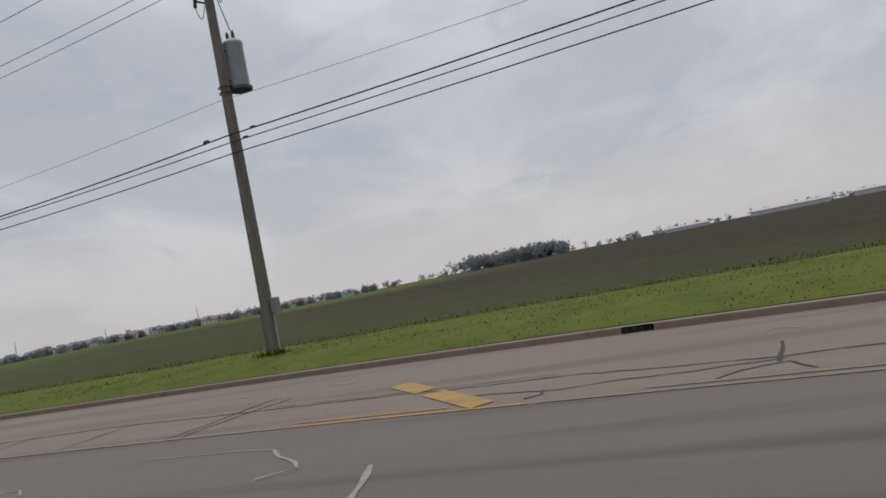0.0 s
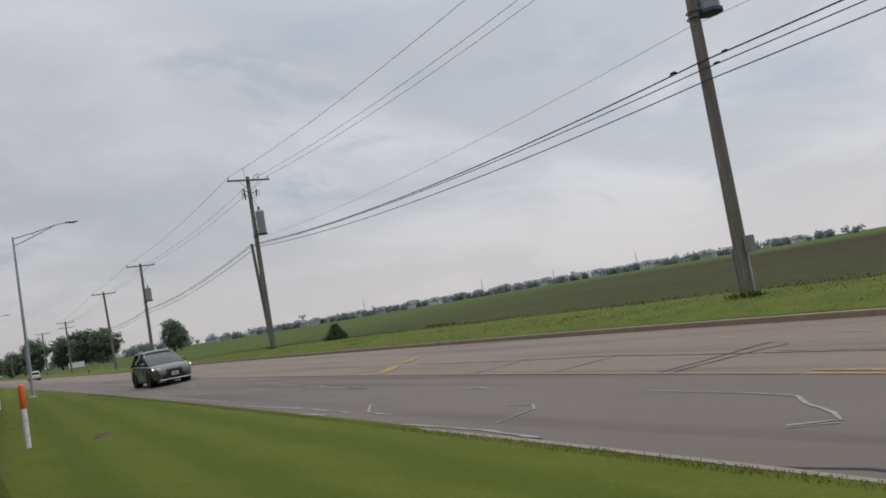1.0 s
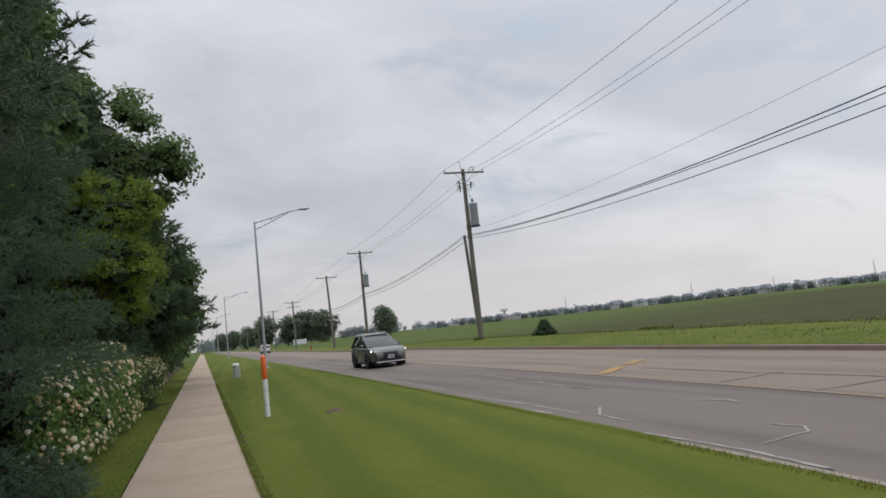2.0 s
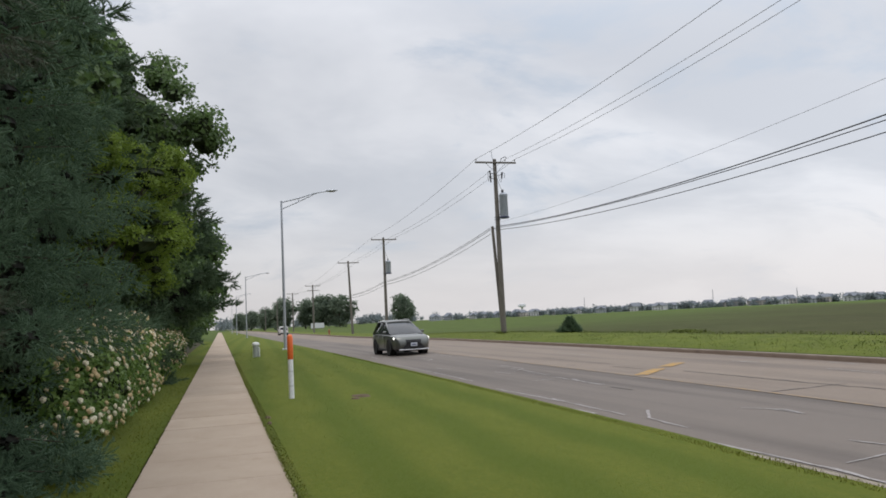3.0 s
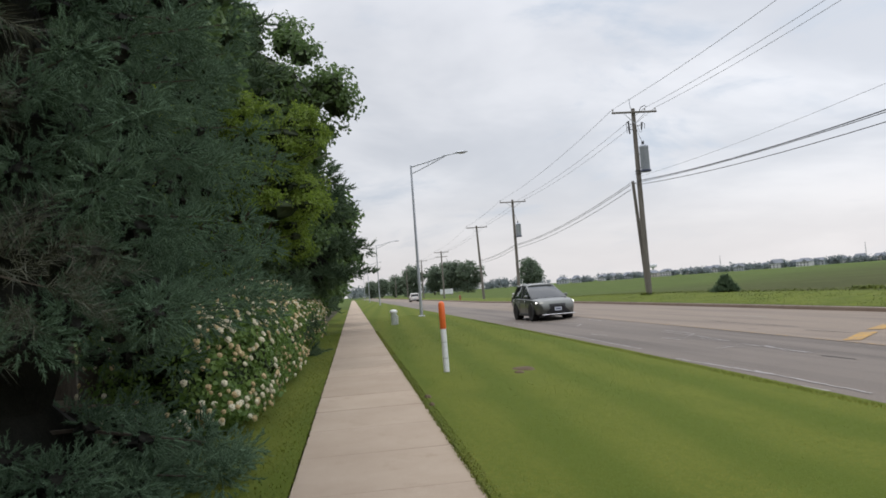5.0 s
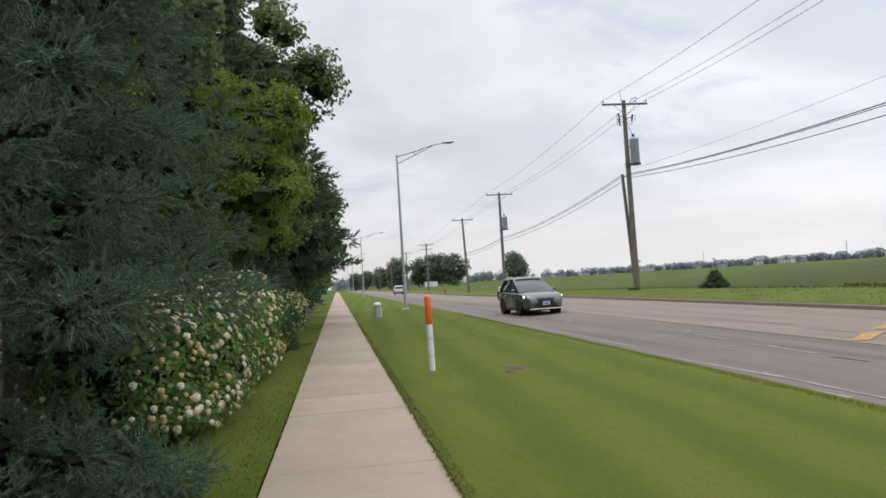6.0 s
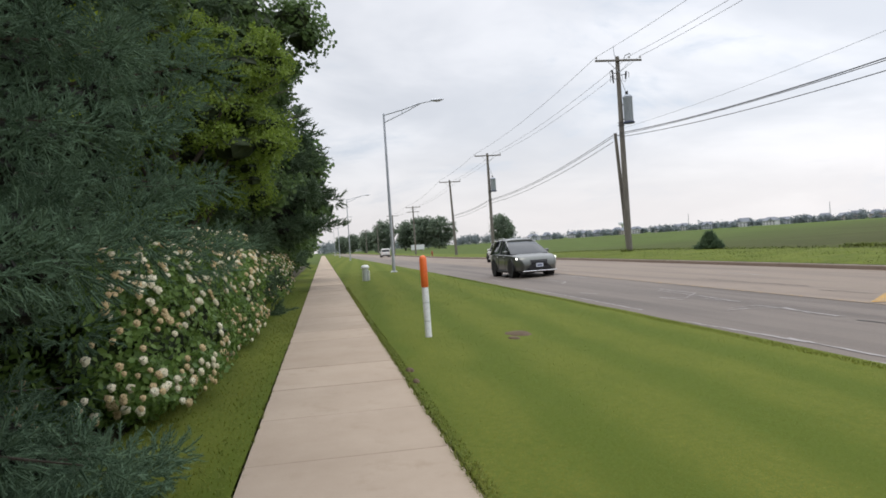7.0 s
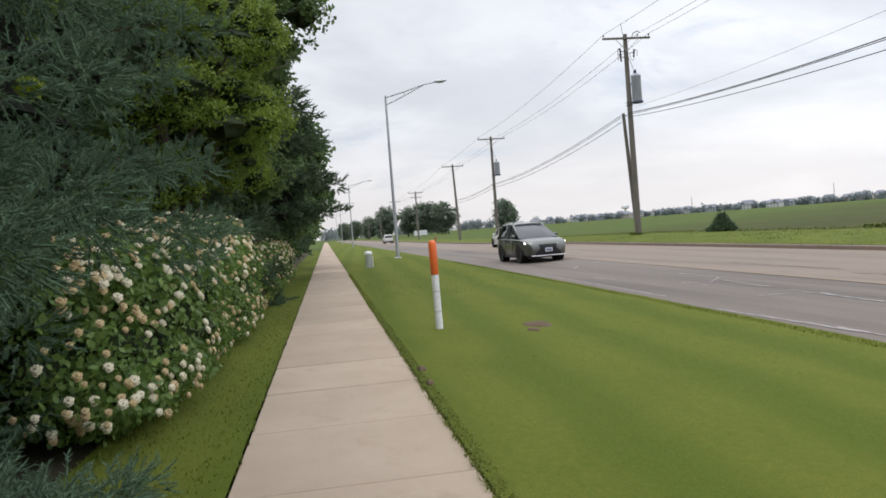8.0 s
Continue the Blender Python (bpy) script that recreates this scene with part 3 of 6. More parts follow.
def kerb(name, edge, side, top, drop, mat, label, gap=None):
    """A kerb with a rounded top edge along edge(x); side: which way the road lies."""
    v, f = [], []
    xs = [x for x in ROAD_X if x > -401]
    if gap:
        xs = sorted(set(xs) | set(gap))
    for x in xs:
        e, z = edge(x), top(x)
        w = 0.16 if side < 0 else 0.11
        for dy, dz in ((-w, -0.25), (-w, 0.0), (-0.035, 0.004), (-0.01, -0.006), (0.0, -0.03), (0.03, -drop - 0.08)):
            v.append((x, e + side * dy, z + dz))
    for i in range(len(xs) - 1):
        for j in range(5):
            a = i * 6 + j
            if gap and j >= 3 and gap[0] <= xs[i] < gap[1]:
                continue
            f.append((a, a + 1, a + 7, a + 6))
    ob = mesh_ob(name, v, f, [MAT_KERB, mat], None, False)
    ob.data.polygons.foreach_set("material_index", np.array([0 if (q[1] - q[0] == 1 and q[0] % 6 < 3) else 1 for q in f], dtype=np.int32))
    return tagged(ob, label, "kerb", kind="structure")


kerb("near_kerb", near_kerb, 1, lambda x: -0.03 - 0.045 * ease(-9, -16, x), 0.17, MAT_KERB, "pale concrete kerb edging the lawn")
DRAIN = (-4.17, -3.63)
kerb("far_kerb", far_kerb, -1, lambda x: verge_z(x, far_kerb(x)) + 0.012, 0.15, MAT_KERB_FAR, "brown-stained concrete kerb on the far side", DRAIN)


def drain_inlet():
    x0, x1 = DRAIN
    y = far_kerb(-3.9)
    z = verge_z(-3.9, y)
    t = thing("storm_drain", (0.5 * (x0 + x1), y, z - 0.2), "dark storm drain opening in the far kerb", "drain")
    mw = t.matrix_world.inverted()
    # solid near-black box; the shade of the opening is its colour
    b = Build().box((x0 - 0.02, y + 0.02, z - 0.22), (x1 + 0.02, y + 0.1, z - 0.01), 0.005)
    b.v = [mw @ Vector(p) for p in b.v]
    b.done("cavity", MAT_BLACK, t)
    for i in range(4):
        x = x0 + (i + 0.5) * (x1 - x0) / 4
        b = Build().tube([mw @ Vector((x, y - 0.005, z - 0.2)), mw @ Vector((x, y - 0.005, z - 0.02))], 0.012, 6)
        b.done("bar", MAT_IRON, t)


drain_inlet()


def ribbon(name, pts, width, mat, lift=0.005, wobble=0.0, seed=0):
    """A flat strip on the road along plan points, part of the road."""
    rnd = random.Random(seed)
    dense = []
    for (x0, y0), (x1, y1) in zip(pts, pts[1:]):
        n = max(2, int(math.hypot(x1 - x0, y1 - y0) / 0.25))
        dense += [(x0 + (x1 - x0) * i / n, y0 + (y1 - y0) * i / n) for i in range(n)]
    dense.append(pts[-1])
    v, f = [], []
    for i, (x, y) in enumerate(dense):
        a, b = dense[max(0, i - 1)], dense[min(len(dense) - 1, i + 1)]
        dx, dy = b[0] - a[0], b[1] - a[1]
        k = math.hypot(dx, dy) or 1
        nx, ny = -dy / k, dx / k
        o, w = rnd.uniform(-wobble, wobble), width * (1 + (rnd.uniform(-0.45, 0.45) if wobble else 0)) / 2
        for s in (-1, 1):
            px, py = x + nx * (o + s * w), y + ny * (o + s * w)
            v.append((px, py, road_z(px, py) + lift))
    for i in range(len(dense) - 1):
        f.append((2 * i, 2 * i + 1, 2 * i + 3, 2 * i + 2))
    return mesh_ob(name, v, f, mat, road)


def line_at(off, a, b, d=2.0):
    return [(x, centre_line(x) + off) for x in steps(a, b, d)]


# sealed cracks
TAR = [
    ([(-21, 11.2), (-16.6, 11.1), (-13.9, 11.2), (-10.7, 10.87), (-8.2, 10.7), (-7.1, 10.62), (-5.7, 10.42), (-4.5, 10.4), (-2.9, 10.05), (-1.7, 9.85), (0.5, 9.8), (5, 8.9)], 0.055),
    ([(-5.6, 9.85), (-4.3, 9.55), (-3.6, 9.7), (-3.05, 9.64), (-2.4, 9.68), (-1.7, 9.75)], 0.05),
    ([(-10.9, 9.4), (-10.65, 10.2), (-10.5, 11.2), (-10.35, 11.8)], 0.07),
    ([(-10.6, 9.45), (-10.3, 10.6), (-9.9, 11.55)], 0.07),
    ([(-13.6, 9.7), (-13.4, 10.5), (-13.26, 11.2)], 0.06),
    ([(-16.2, 9.8), (-16.1, 11.4)], 0.05),
    ([(-2.43, 9.1), (-2.2, 9.4), (-1.67, 9.55), (-1.44, 9.06)], 0.05),
    ([(-1.72, 10.75), (-1.76, 9.6)], 0.09),
    ([(-4.75, 9.3), (-4.55, 9.43), (-4.57, 9.65)], 0.07),
    ([(-9.8, 11.0), (-7.2, 10.75), (-4.6, 10.55)], 0.03),
    ([(-6.5, 5.8), (-5.85, 5.95), (-5.2, 5.9)], 0.06),
    ([(-10.5, 6.05), (-9.6, 5.98)], 0.05),
    ([(x, near_kerb(x) + 0.1) for x in (-13, -11, -9, -7, -5, -3, 0, 4)], 0.07),
    ([(-19.5, 8.3), (-18.6, 8.35)], 0.06),
    ([(-24, 10.9), (-21.6, 11.0)], 0.04),
    ([(-30.5, 11.4), (-27.6, 11.3), (-25.0, 11.35)], 0.04),
]
for i, (pts, w) in enumerate(TAR):
    ribbon("tar_seam", pts, 0.68 * w, MAT_TAR, 0.006, 0.025, i)
# pale filled cracks
PALE = [
    ([(-10.05, 8.33), (-8.3, 8.24), (-7.7, 8.13)], 0.035), ([(-7.7, 8.13), (-7.4, 7.8), (-6.95, 7.47), (-6.75, 7.25), (-7.15, 6.98)], 0.06),
    ([(-12.0, 7.32), (-11.5, 7.42), (-11.2, 7.2), (-11.1, 6.4)], 0.06), ([(-15.9, 7.0), (-15.15, 6.55), (-14.0, 6.46)], 0.06),
    ([(-14.7, 8.38), (-13.95, 8.4)], 0.05), ([(-26.1, 8.07), (-25.0, 8.1)], 0.05), ([(-18.7, 6.52), (-15.7, 6.45)], 0.06),
    ([(-33.7, 6.7), (-28.5, 6.72), (-24.0, 6.63)], 0.06), ([(-5.74, 7.1), (-5.5, 6.5), (-5.42, 6.1)], 0.09), ([(-7.1, 6.9), (-6.7, 7.14)], 0.04),
    ([(-29.8, 7.3), (-28.7, 7.44)], 0.06), ([(-27.9, 8.85), (-25.8, 8.82), (-23.8, 8.65)], 0.05), ([(-22.7, 7.92), (-22.6, 8.5), (-20.2, 8.43)], 0.05),
    ([(-21.5, 6.38), (-20.5, 6.42), (-18.2, 6.48)], 0.07), ([(-17.6, 6.1), (-16.2, 6.18)], 0.10), ([(-13.0, 6.05), (-11.0, 6.1), (-9.7, 6.0)], 0.07),
    ([(-22.1, 13.5), (-21.1, 13.5)], 0.08), ([(-18.4, 13.2), (-14.1, 12.7)], 0.05), ([(-12.0, 12.6), (-11.5, 12.5)], 0.08), ([(-9.6, 12.45), (-9.0, 12.35)], 0.07), ([(-2.0, 11.5), (-1.75, 11.75), (-1.45, 11.5)], 0.05),
    ([(-28.3, 9.1), (-26.2, 9.05)], 0.06), ([(-24.8, 8.55), (-23.5, 8.65)], 0.06), ([(-21.9, 8.6), (-20.7, 8.35), (-20.0, 8.45)], 0.05), ([(-15.0, 8.15), (-14.4, 8.5), (-13.9, 8.4)], 0.05),
    ([(-23.4, 14.4), (-21.7, 14.3)], 0.07), ([(-19.5, 14.3), (-18.5, 14.2)], 0.07), ([(-37.5, 9.7), (-35.7, 9.7)], 0.07), ([(-26.3, 9.1), (-25.4, 8.4), (-26.0, 8.0)], 0.05),
    ([(-22.5, 8.0), (-21.9, 8.5), (-20.1, 8.4)], 0.05), ([(-22.4, 7.7), (-22.3, 8.1)], 0.06),
    ([(-37, 8.4), (-35, 8.6), (-34.2, 8.2)], 0.07), ([(-41, 7.2), (-38.5, 7.1)], 0.07), ([(-45, 11.0), (-42, 11.1)], 0.06), ([(-32, 12.9), (-29, 12.8)], 0.06),
]
for i, (pts, w) in enumerate(PALE):
    ribbon("pale_crack", pts, 0.75 * w, MAT_PALE, 0.008, 0.015, 50 + i)
# pale, broken filler along the gutter of the near kerb
gutter = random.Random(31)
gx = -34.0
while gx < -3.5:
    n, off = gutter.randint(3, 7), gutter.uniform(0.12, 0.42)
    pts = [(gx + 0.3 * i, near_kerb(gx + 0.3 * i) + off + gutter.uniform(-0.05, 0.05)) for i in range(n)]
    ribbon("gutter_seam", pts, gutter.uniform(0.03, 0.055), MAT_PALE, 0.008, 0.02, 200 + int(-gx * 3))
    gx += 0.3 * n * gutter.uniform(0.6, 1.3)
# yellow markings: double line, worn away towards the west, and two slanted bars
ribbon("yellow_line", line_at(0.0, -60, -8.4), 0.09, MAT_YELLOW_WORN, 0.009)
ribbon("yellow_line", line_at(0.0, -8.3, -4.6), 0.07, MAT_YELLOW, 0.009)
ribbon("yellow_line", line_at(0.0, -4.5, 16), 0.06, MAT_YELLOW_WORN, 0.009)
ribbon("yellow_line", line_at(0.2, -8.3, -5.8), 0.07, MAT_YELLOW, 0.009)
ribbon("yellow_line", line_at(0.2, -3.2, 16), 0.06, MAT_YELLOW_WORN, 0.009)
for a, b in (((-7.55, 11.4), (-6.72, 10.62)), ((-6.5, 10.4), (-5.28, 9.22)), ((-23.1, 12.5), (-22.45, 11.6)), ((-22.1, 11.2), (-21.1, 10.05))):
    ribbon("yellow_bar", [a, b], 0.36, MAT_YELLOW, 0.011)

# sidewalk: slabs with tooled joints, each a piece of its own
walk_base = mesh_ob("sidewalk", *(lambda b: (b.v, b.f))(Build().box((-400, -0.755, -0.3), (20, 0.755, -0.03), 0.01)), MAT_KERB_FAR)
tagged(walk_base, "tan concrete sidewalk of square slabs with tooled joints", "sidewalk", kind="structure")
slab = Build().box((-0.757, -0.76, -0.1), (0.757, 0.76, 0.0), 0.006)
slab_me = bpy.data.meshes.new("slab")
slab_me.from_pydata(slab.v, [], slab.f)
slab_me.materials.append(MAT_SLAB)
slab_rnd = random.Random(4)
for i in range(-15, 62):
    ob = new("slab", slab_me)
    ob.parent = walk_base
    ob.matrix_world = pose(-14.3 - 0.76 - 1.52 * i, 0, slab_rnd.uniform(-0.004, 0.004), slab_rnd.uniform(-0.2, 0.2), slab_rnd.uniform(-0.12, 0.12), 0)
rest = Build()
for i in range(62, 240):
    rest.add([(x - 14.3 - 0.76 - 1.52 * i, y, z) for x, y, z in slab.v], slab.f)
tagged(rest.done("far_slabs", MAT_SLAB, walk_base), kind="stuff")

# the crossing drive far down the sidewalk
tagged(grid("driveway", steps(-101, -93, 2.0), lambda x: [0.8, 2.5, 4.5, 6.15], lambda x, y: 0.02 - 0.035 * y, MAT_SLAB), "pale concrete driveway crossing the lawn", "driveway", kind="structure")


# ---------------------------------------------------------------- utility poles and lines
def utility_pole(x, y, z, top, transformer=True, arm=True, box=False, lean=(0.0, 0.0), double_arm=False, fittings=True, label="", hang=-3.95, tall=1.0):
    """A wooden pole with its crossarm, fittings and transformer; top: height of the crossarm above its foot."""
    t = thing("utility_pole", (x, y, z), label or "weathered wooden utility pole with crossarm and grey transformer", "utility pole", "poles along the far verge")
    lx, ly = lean

    def ax(h):
        return Vector((lx * h, ly * h, h))

    Build().tube([ax(-0.6), ax(0.0), ax(top * 0.5), ax(top + 0.28)], [0.205, 0.195, 0.165, 0.125], 14).done("pole_shaft", MAT_POLE, t, True)
    if arm:
        a = ax(top)
        half = 1.52
        Build().box((a.x + 0.13, a.y - half, a.z - 0.06), (a.x + 0.23, a.y + half, a.z + 0.06), 0.012).done("crossarm", MAT_POLE, t)
        if double_arm:
            Build().box((a.x + 0.13, a.y - 1.2, a.z - 1.0), (a.x + 0.23, a.y + 1.2, a.z - 0.88), 0.012).done("crossarm", MAT_POLE, t)
        for s in (-1, 1):
            Build().tube([a + Vector((0.24, s * 0.75, -0.04)), a + Vector((0.16, 0, -0.75))], 0.018, 6).done("brace", MAT_GALV, t)
            Build().lathe(a + Vector((0.18, s * (half - 0.08), 0.06)), [(0.012, 0), (0.012, 0.07), (0.055, 0.08), (0.06, 0.12), (0.035, 0.14), (0.045, 0.17), (0.02, 0.2)], 10).done("insulator", MAT_PORCELAIN, t, True)
        if fittings:
            Build().lathe(a + Vector((0.18, 0.72, 0.06)), [(0.012, 0), (0.012, 0.07), (0.055, 0.08), (0.06, 0.12), (0.035, 0.14), (0.045, 0.17), (0.02, 0.2)], 10).done("insulator", MAT_PORCELAIN, t, True)
            Build().tube([a + Vector((0, 0, 0.1)), a + Vector((-0.02, -0.16, 0.4)), a + Vector((-0.03, -0.2, 0.95))], 0.022, 6).done("top_pin", MAT_GALV, t)
            # lightning arresters and cut-outs on short brackets
            Build().tube([a + Vector((0.2, 0.35, 0.06)), a + Vector((0.2, 0.45, 0.3)), a + Vector((0.2, 0.75, 0.42)), a + Vector((0.2, 0.86, 0.3))], 0.025, 6).done("jumper", MAT_IRON, t)
            for k, (s, dz) in enumerate(((-1, -1.15), (-1, -0.8), (1, -0.9))):
                b = Build()
                b.tube([a + Vector((0.1, s * 0.12, dz)), a + Vector((0.16, s * 0.42, dz + 0.05))], 0.025, 6)
                b.tube([a + Vector((0.16, s * 0.40, dz - 0.25)), a + Vector((0.16, s * 0.46, dz + 0.22))], [0.05, 0.06], 8)
                b.tube([a + Vector((0.16, s * 0.46, dz + 0.22)), a + Vector((0.22, s * 0.62, dz + 0.12)), a + Vector((0.2, s * 0.60, dz - 0.2))], 0.018, 6)
                b.done("cutout", MAT_IRON, t)
            loop = [a + Vector((0.16, 0.5, -0.8))] + [a + Vector((0.16, 0.5 - 0.35 * i / 6, -0.9 - 0.45 * math.sin(math.pi * i / 6))) for i in range(1, 7)]
            Build().tube(loop, 0.012, 5).done("lead_wire", MAT_CABLE, t)
    if transformer:
        c = ax(top + hang) + Vector((0.22, 0.42, 0))
        Build().lathe(c, [(0.26, 0.0), (0.29, 0.06), (0.285, 1.25 * tall), (0.30, 1.27 * tall), (0.30, 1.36 * tall), (0.2, 1.46 * tall), (0.05, 1.5 * tall)], 20).done("transformer_tank", MAT_TANK, t, True, "grey painted transformer tank")
        Build().lathe(c + Vector((0, 0, -0.1)), [(0.30, 0.0), (0.35, 0.02), (0.35, 0.11), (0.29, 0.13)], 20).done("tank_base", MAT_TANK_BASE, t, True)
        for k in range(2):
            p = c + Vector((0.1 * (1 - 2 * k), -0.04, 1.42 * tall))
            Build().lathe(p, [(0.035, 0), (0.06, 0.05), (0.04, 0.08), (0.06, 0.12), (0.04, 0.16), (0.055, 0.2), (0.02, 0.3)], 8).done("bushing", MAT_IRON, t, True)
        for h in (0.2, 1.1):
            p = c + Vector((0, 0, h))
            Build().tube([p + Vector((-0.1, -0.25, 0)), ax(top + hang + h) + Vector((0.0, 0.1, 0))], 0.035, 6).done("hanger", MAT_IRON, t)
        Build().tube([c + Vector((0.05, -0.05, 1.7)), c + Vector((0.02, -0.3, 2.45)), c + Vector((0.0, -0.45, 2.95))], 0.014, 5).done("lead_wire", MAT_CABLE, t)
        for k, h in enumerate((-0.12, 0.05)):
            b = Build()
            b.tube([ax(top + hang - 0.05 + h) + Vector((0.2 * math.cos(u), 0.2 * math.sin(u), 0)) for u in steps(0, 6.28, 0.6)], 0.02, 6)
            b.done("clamp_band", MAT_IRON, t)
    if box:
        Build().box((0.22, -0.13, 1.25), (0.40, 0.13, 1.7), 0.02).done("meter_box", MAT_BOX, t, False, "grey metal meter box")
        Build().tube([(0.20, -0.03, -0.1), (0.21, -0.03, 1.3)], 0.03, 8).done("conduit", MAT_GALV, t, True)
        Build().tube([(-0.2, -0.05, 0.2), (-0.21, -0.05, 1.2), (-0.17, -0.05, 1.4)], 0.04, 8).done("cable_guard", MAT_POLE, t, True)
        b = Build()
        b.tube([ax(10.55) + Vector((-0.1, 0, 0)), ax(10.7) + Vector((-0.42, -0.12, 0))], 0.03, 6)
        b.tube([ax(10.5) + Vector((-0.44, -0.12, 0)), ax(11.0) + Vector((-0.36, -0.12, 0))], [0.05, 0.06], 8)
        b.done("cutout", MAT_IRON, t)
        loop = [ax(10.5) + Vector((-0.44, -0.12, 0))] + [ax(10.45 - 0.35 * math.sin(math.pi * i / 8)) + Vector((-0.44 + 0.34 * i / 8, -0.12, 0)) for i in range(1, 9)]
        Build().tube(loop, 0.012, 5).done("lead_wire", MAT_CABLE, t)
        for i in range(5):
            h = 3.65 + 0.1 * i
            Build().box((-0.02, -0.185, h), (0.03, -0.165, h + 0.07), 0.003).done("tag", MAT_PALE, t)
    return t


P1, P2, P3 = (-15.04, 18.22, 0.25), (-52.97, 18.83, 0.32), (-90.3, 18.75, 0.03)
ARM = 11.93
utility_pole(*P1, ARM, box=True, label="weathered wooden utility pole with transformer and meter box on the verge")
utility_pole(*P2, ARM, hang=-3.85, tall=1.15)
utility_pole(*P3, 11.1, fittings=False, label="distant wooden utility pole with crossarm and small transformer")
utility_pole(-112.5, 18.5, -0.05, 10.35, transformer=False, lean=(0.0, -0.03), fittings=False, label="slightly leaning wooden utility pole with bare crossarm")
utility_pole(-160, 18.6, -0.05, 9.6, transformer=False, double_arm=True, fittings=False, label="distant wooden utility pole with two crossarms")
for px, hh in ((-205, 10.0), (-262, 9.8), (-330, 9.8)):
    utility_pole(px, 18.6, -0.05, hh, transformer=False, fittings=False, label="far wooden utility pole with a crossarm")
utility_pole(23.5, 16.4, 0.3, ARM, label="weathered wooden utility pole with crossarm beside the road")


def stub_pole():
    t = thing("service_pole", (-53.3, 18.9, 0.32), "short weathered wooden pole leaning beside a taller utility pole", "utility pole", "poles along the far verge")
    Build().tube([(0, 0, -0.5), (0, 0, 0), (-0.12, -0.33, 7.5)], [0.135, 0.13, 0.10], 12).done("pole_shaft", MAT_POLE, t, True)
    Build().tube([(-0.11, -0.42, 7.35), (0.0, -0.12, 7.35)], 0.03, 6).done("cable_bracket", MAT_IRON, t)


stub_pole()


def span(name, a, b, sag, r, mat, label, n=18, sides=5):
    """A cable hanging between two points, as a thing of its own."""
    a, b = Vector(a), Vector(b)
    mid = (a + b) / 2
    t = Build().tube([a.lerp(b, i / n) - Vector((0, 0, 4 * sag * (i / n) * (1 - i / n))) - mid for i in range(n + 1)], r, sides)
    ob = t.done(name, mat)
    ob.location = mid
    return tagged(ob, label, "cable", "overhead lines")


def arm_ends(p, top, half=1.44):
    x, y, z = p
    return [(x + 0.18, y - half, z + top + 0.25), (x + 0.18, y + 0.72, z + top + 0.25), (x + 0.18, y + half, z + top + 0.25)]


P0, P4, P5, P6 = (23.5, 16.4, 0.3), (-112.5, 18.2, -0.05), (-160, 18.6, -0.05), (-205, 18.6, -0.05)
for (pa, ta), (pb, tb), sag in (((P0, ARM), (P1, ARM), 0.55), ((P1, ARM), (P2, ARM), 0.5), ((P2, ARM), (P3, 11.1), 0.45), ((P3, 11.1), (P4, 10.35), 0.2), ((P4, 10.35), (P5, 9.6), 0.5), ((P5, 9.6), (P6, 10.0), 0.5)):
    for a, b in zip(arm_ends(pa, ta), arm_ends(pb, tb)):
        span("power_line", a, b, sag, 0.012, MAT_WIRE, "thin bare power line between utility poles")
N0, N1, N2 = (23.3, 16.2, 8.2), (-15.2, 18.05, 7.85), (-53.1, 18.65, 8.0)
span("neutral_wire", N0, N1, 0.5, 0.007, MAT_WIRE, "thin neutral wire below the transformers")
span("neutral_wire", N1, N2, 0.45, 0.007, MAT_WIRE, "thin neutral wire below the transformers")
for dz, dy, r in ((0.0, 0.2, 0.022), (-0.22, 0.2, 0.016), (-0.55, 0.22, 0.017)):
    a0, a1, a2 = (23.5, 16.2 - dy + 0.2, 7.4 + dz), (-15.04, 18.22 - dy, 6.80 + dz), (-52.9, 18.83 - dy, 7.75 + dz * 0.45)
    span("communication_cable", a0, a1, 0.28, r, MAT_CABLE, "thick black communication cable strung between poles")
    span("communication_cable", a1, a2, 0.60 if dz == 0 else 0.50 if dz > -0.3 else 0.58, r, MAT_CABLE, "thick black communication cable strung between poles")
for i, dz in enumerate((0.0, -0.12, -0.42)):
    b0, b1, b2 = (-53.4, 18.4, 7.7 + dz), (-90.3, 18.6, 6.2 + dz), (-112.5, 18.3, 5.6 + dz)
    span("communication_cable", b0, b1, 0.5, 0.018, MAT_CABLE, "black communication cable running down the road")
    span("communication_cable", b1, b2, 0.25, 0.018, MAT_CABLE, "black communication cable running down the road")
for x, dz in ((-14.2, 0), (-15.9, 0), (-14.5, -0.22)):
    b = Build().tube([(-0.12, 0, 0), (-0.06, 0, 0.03), (0.06, 0, 0.03), (0.12, 0, 0)], [0.02, 0.035, 0.035, 0.02], 6)
    ob = b.done("cable_splice", MAT_CABLE)
    ob.location = (x, 18.0, 6.79 + dz)
    tagged(ob, "small black splice clamped on a communication cable", "cable splice")


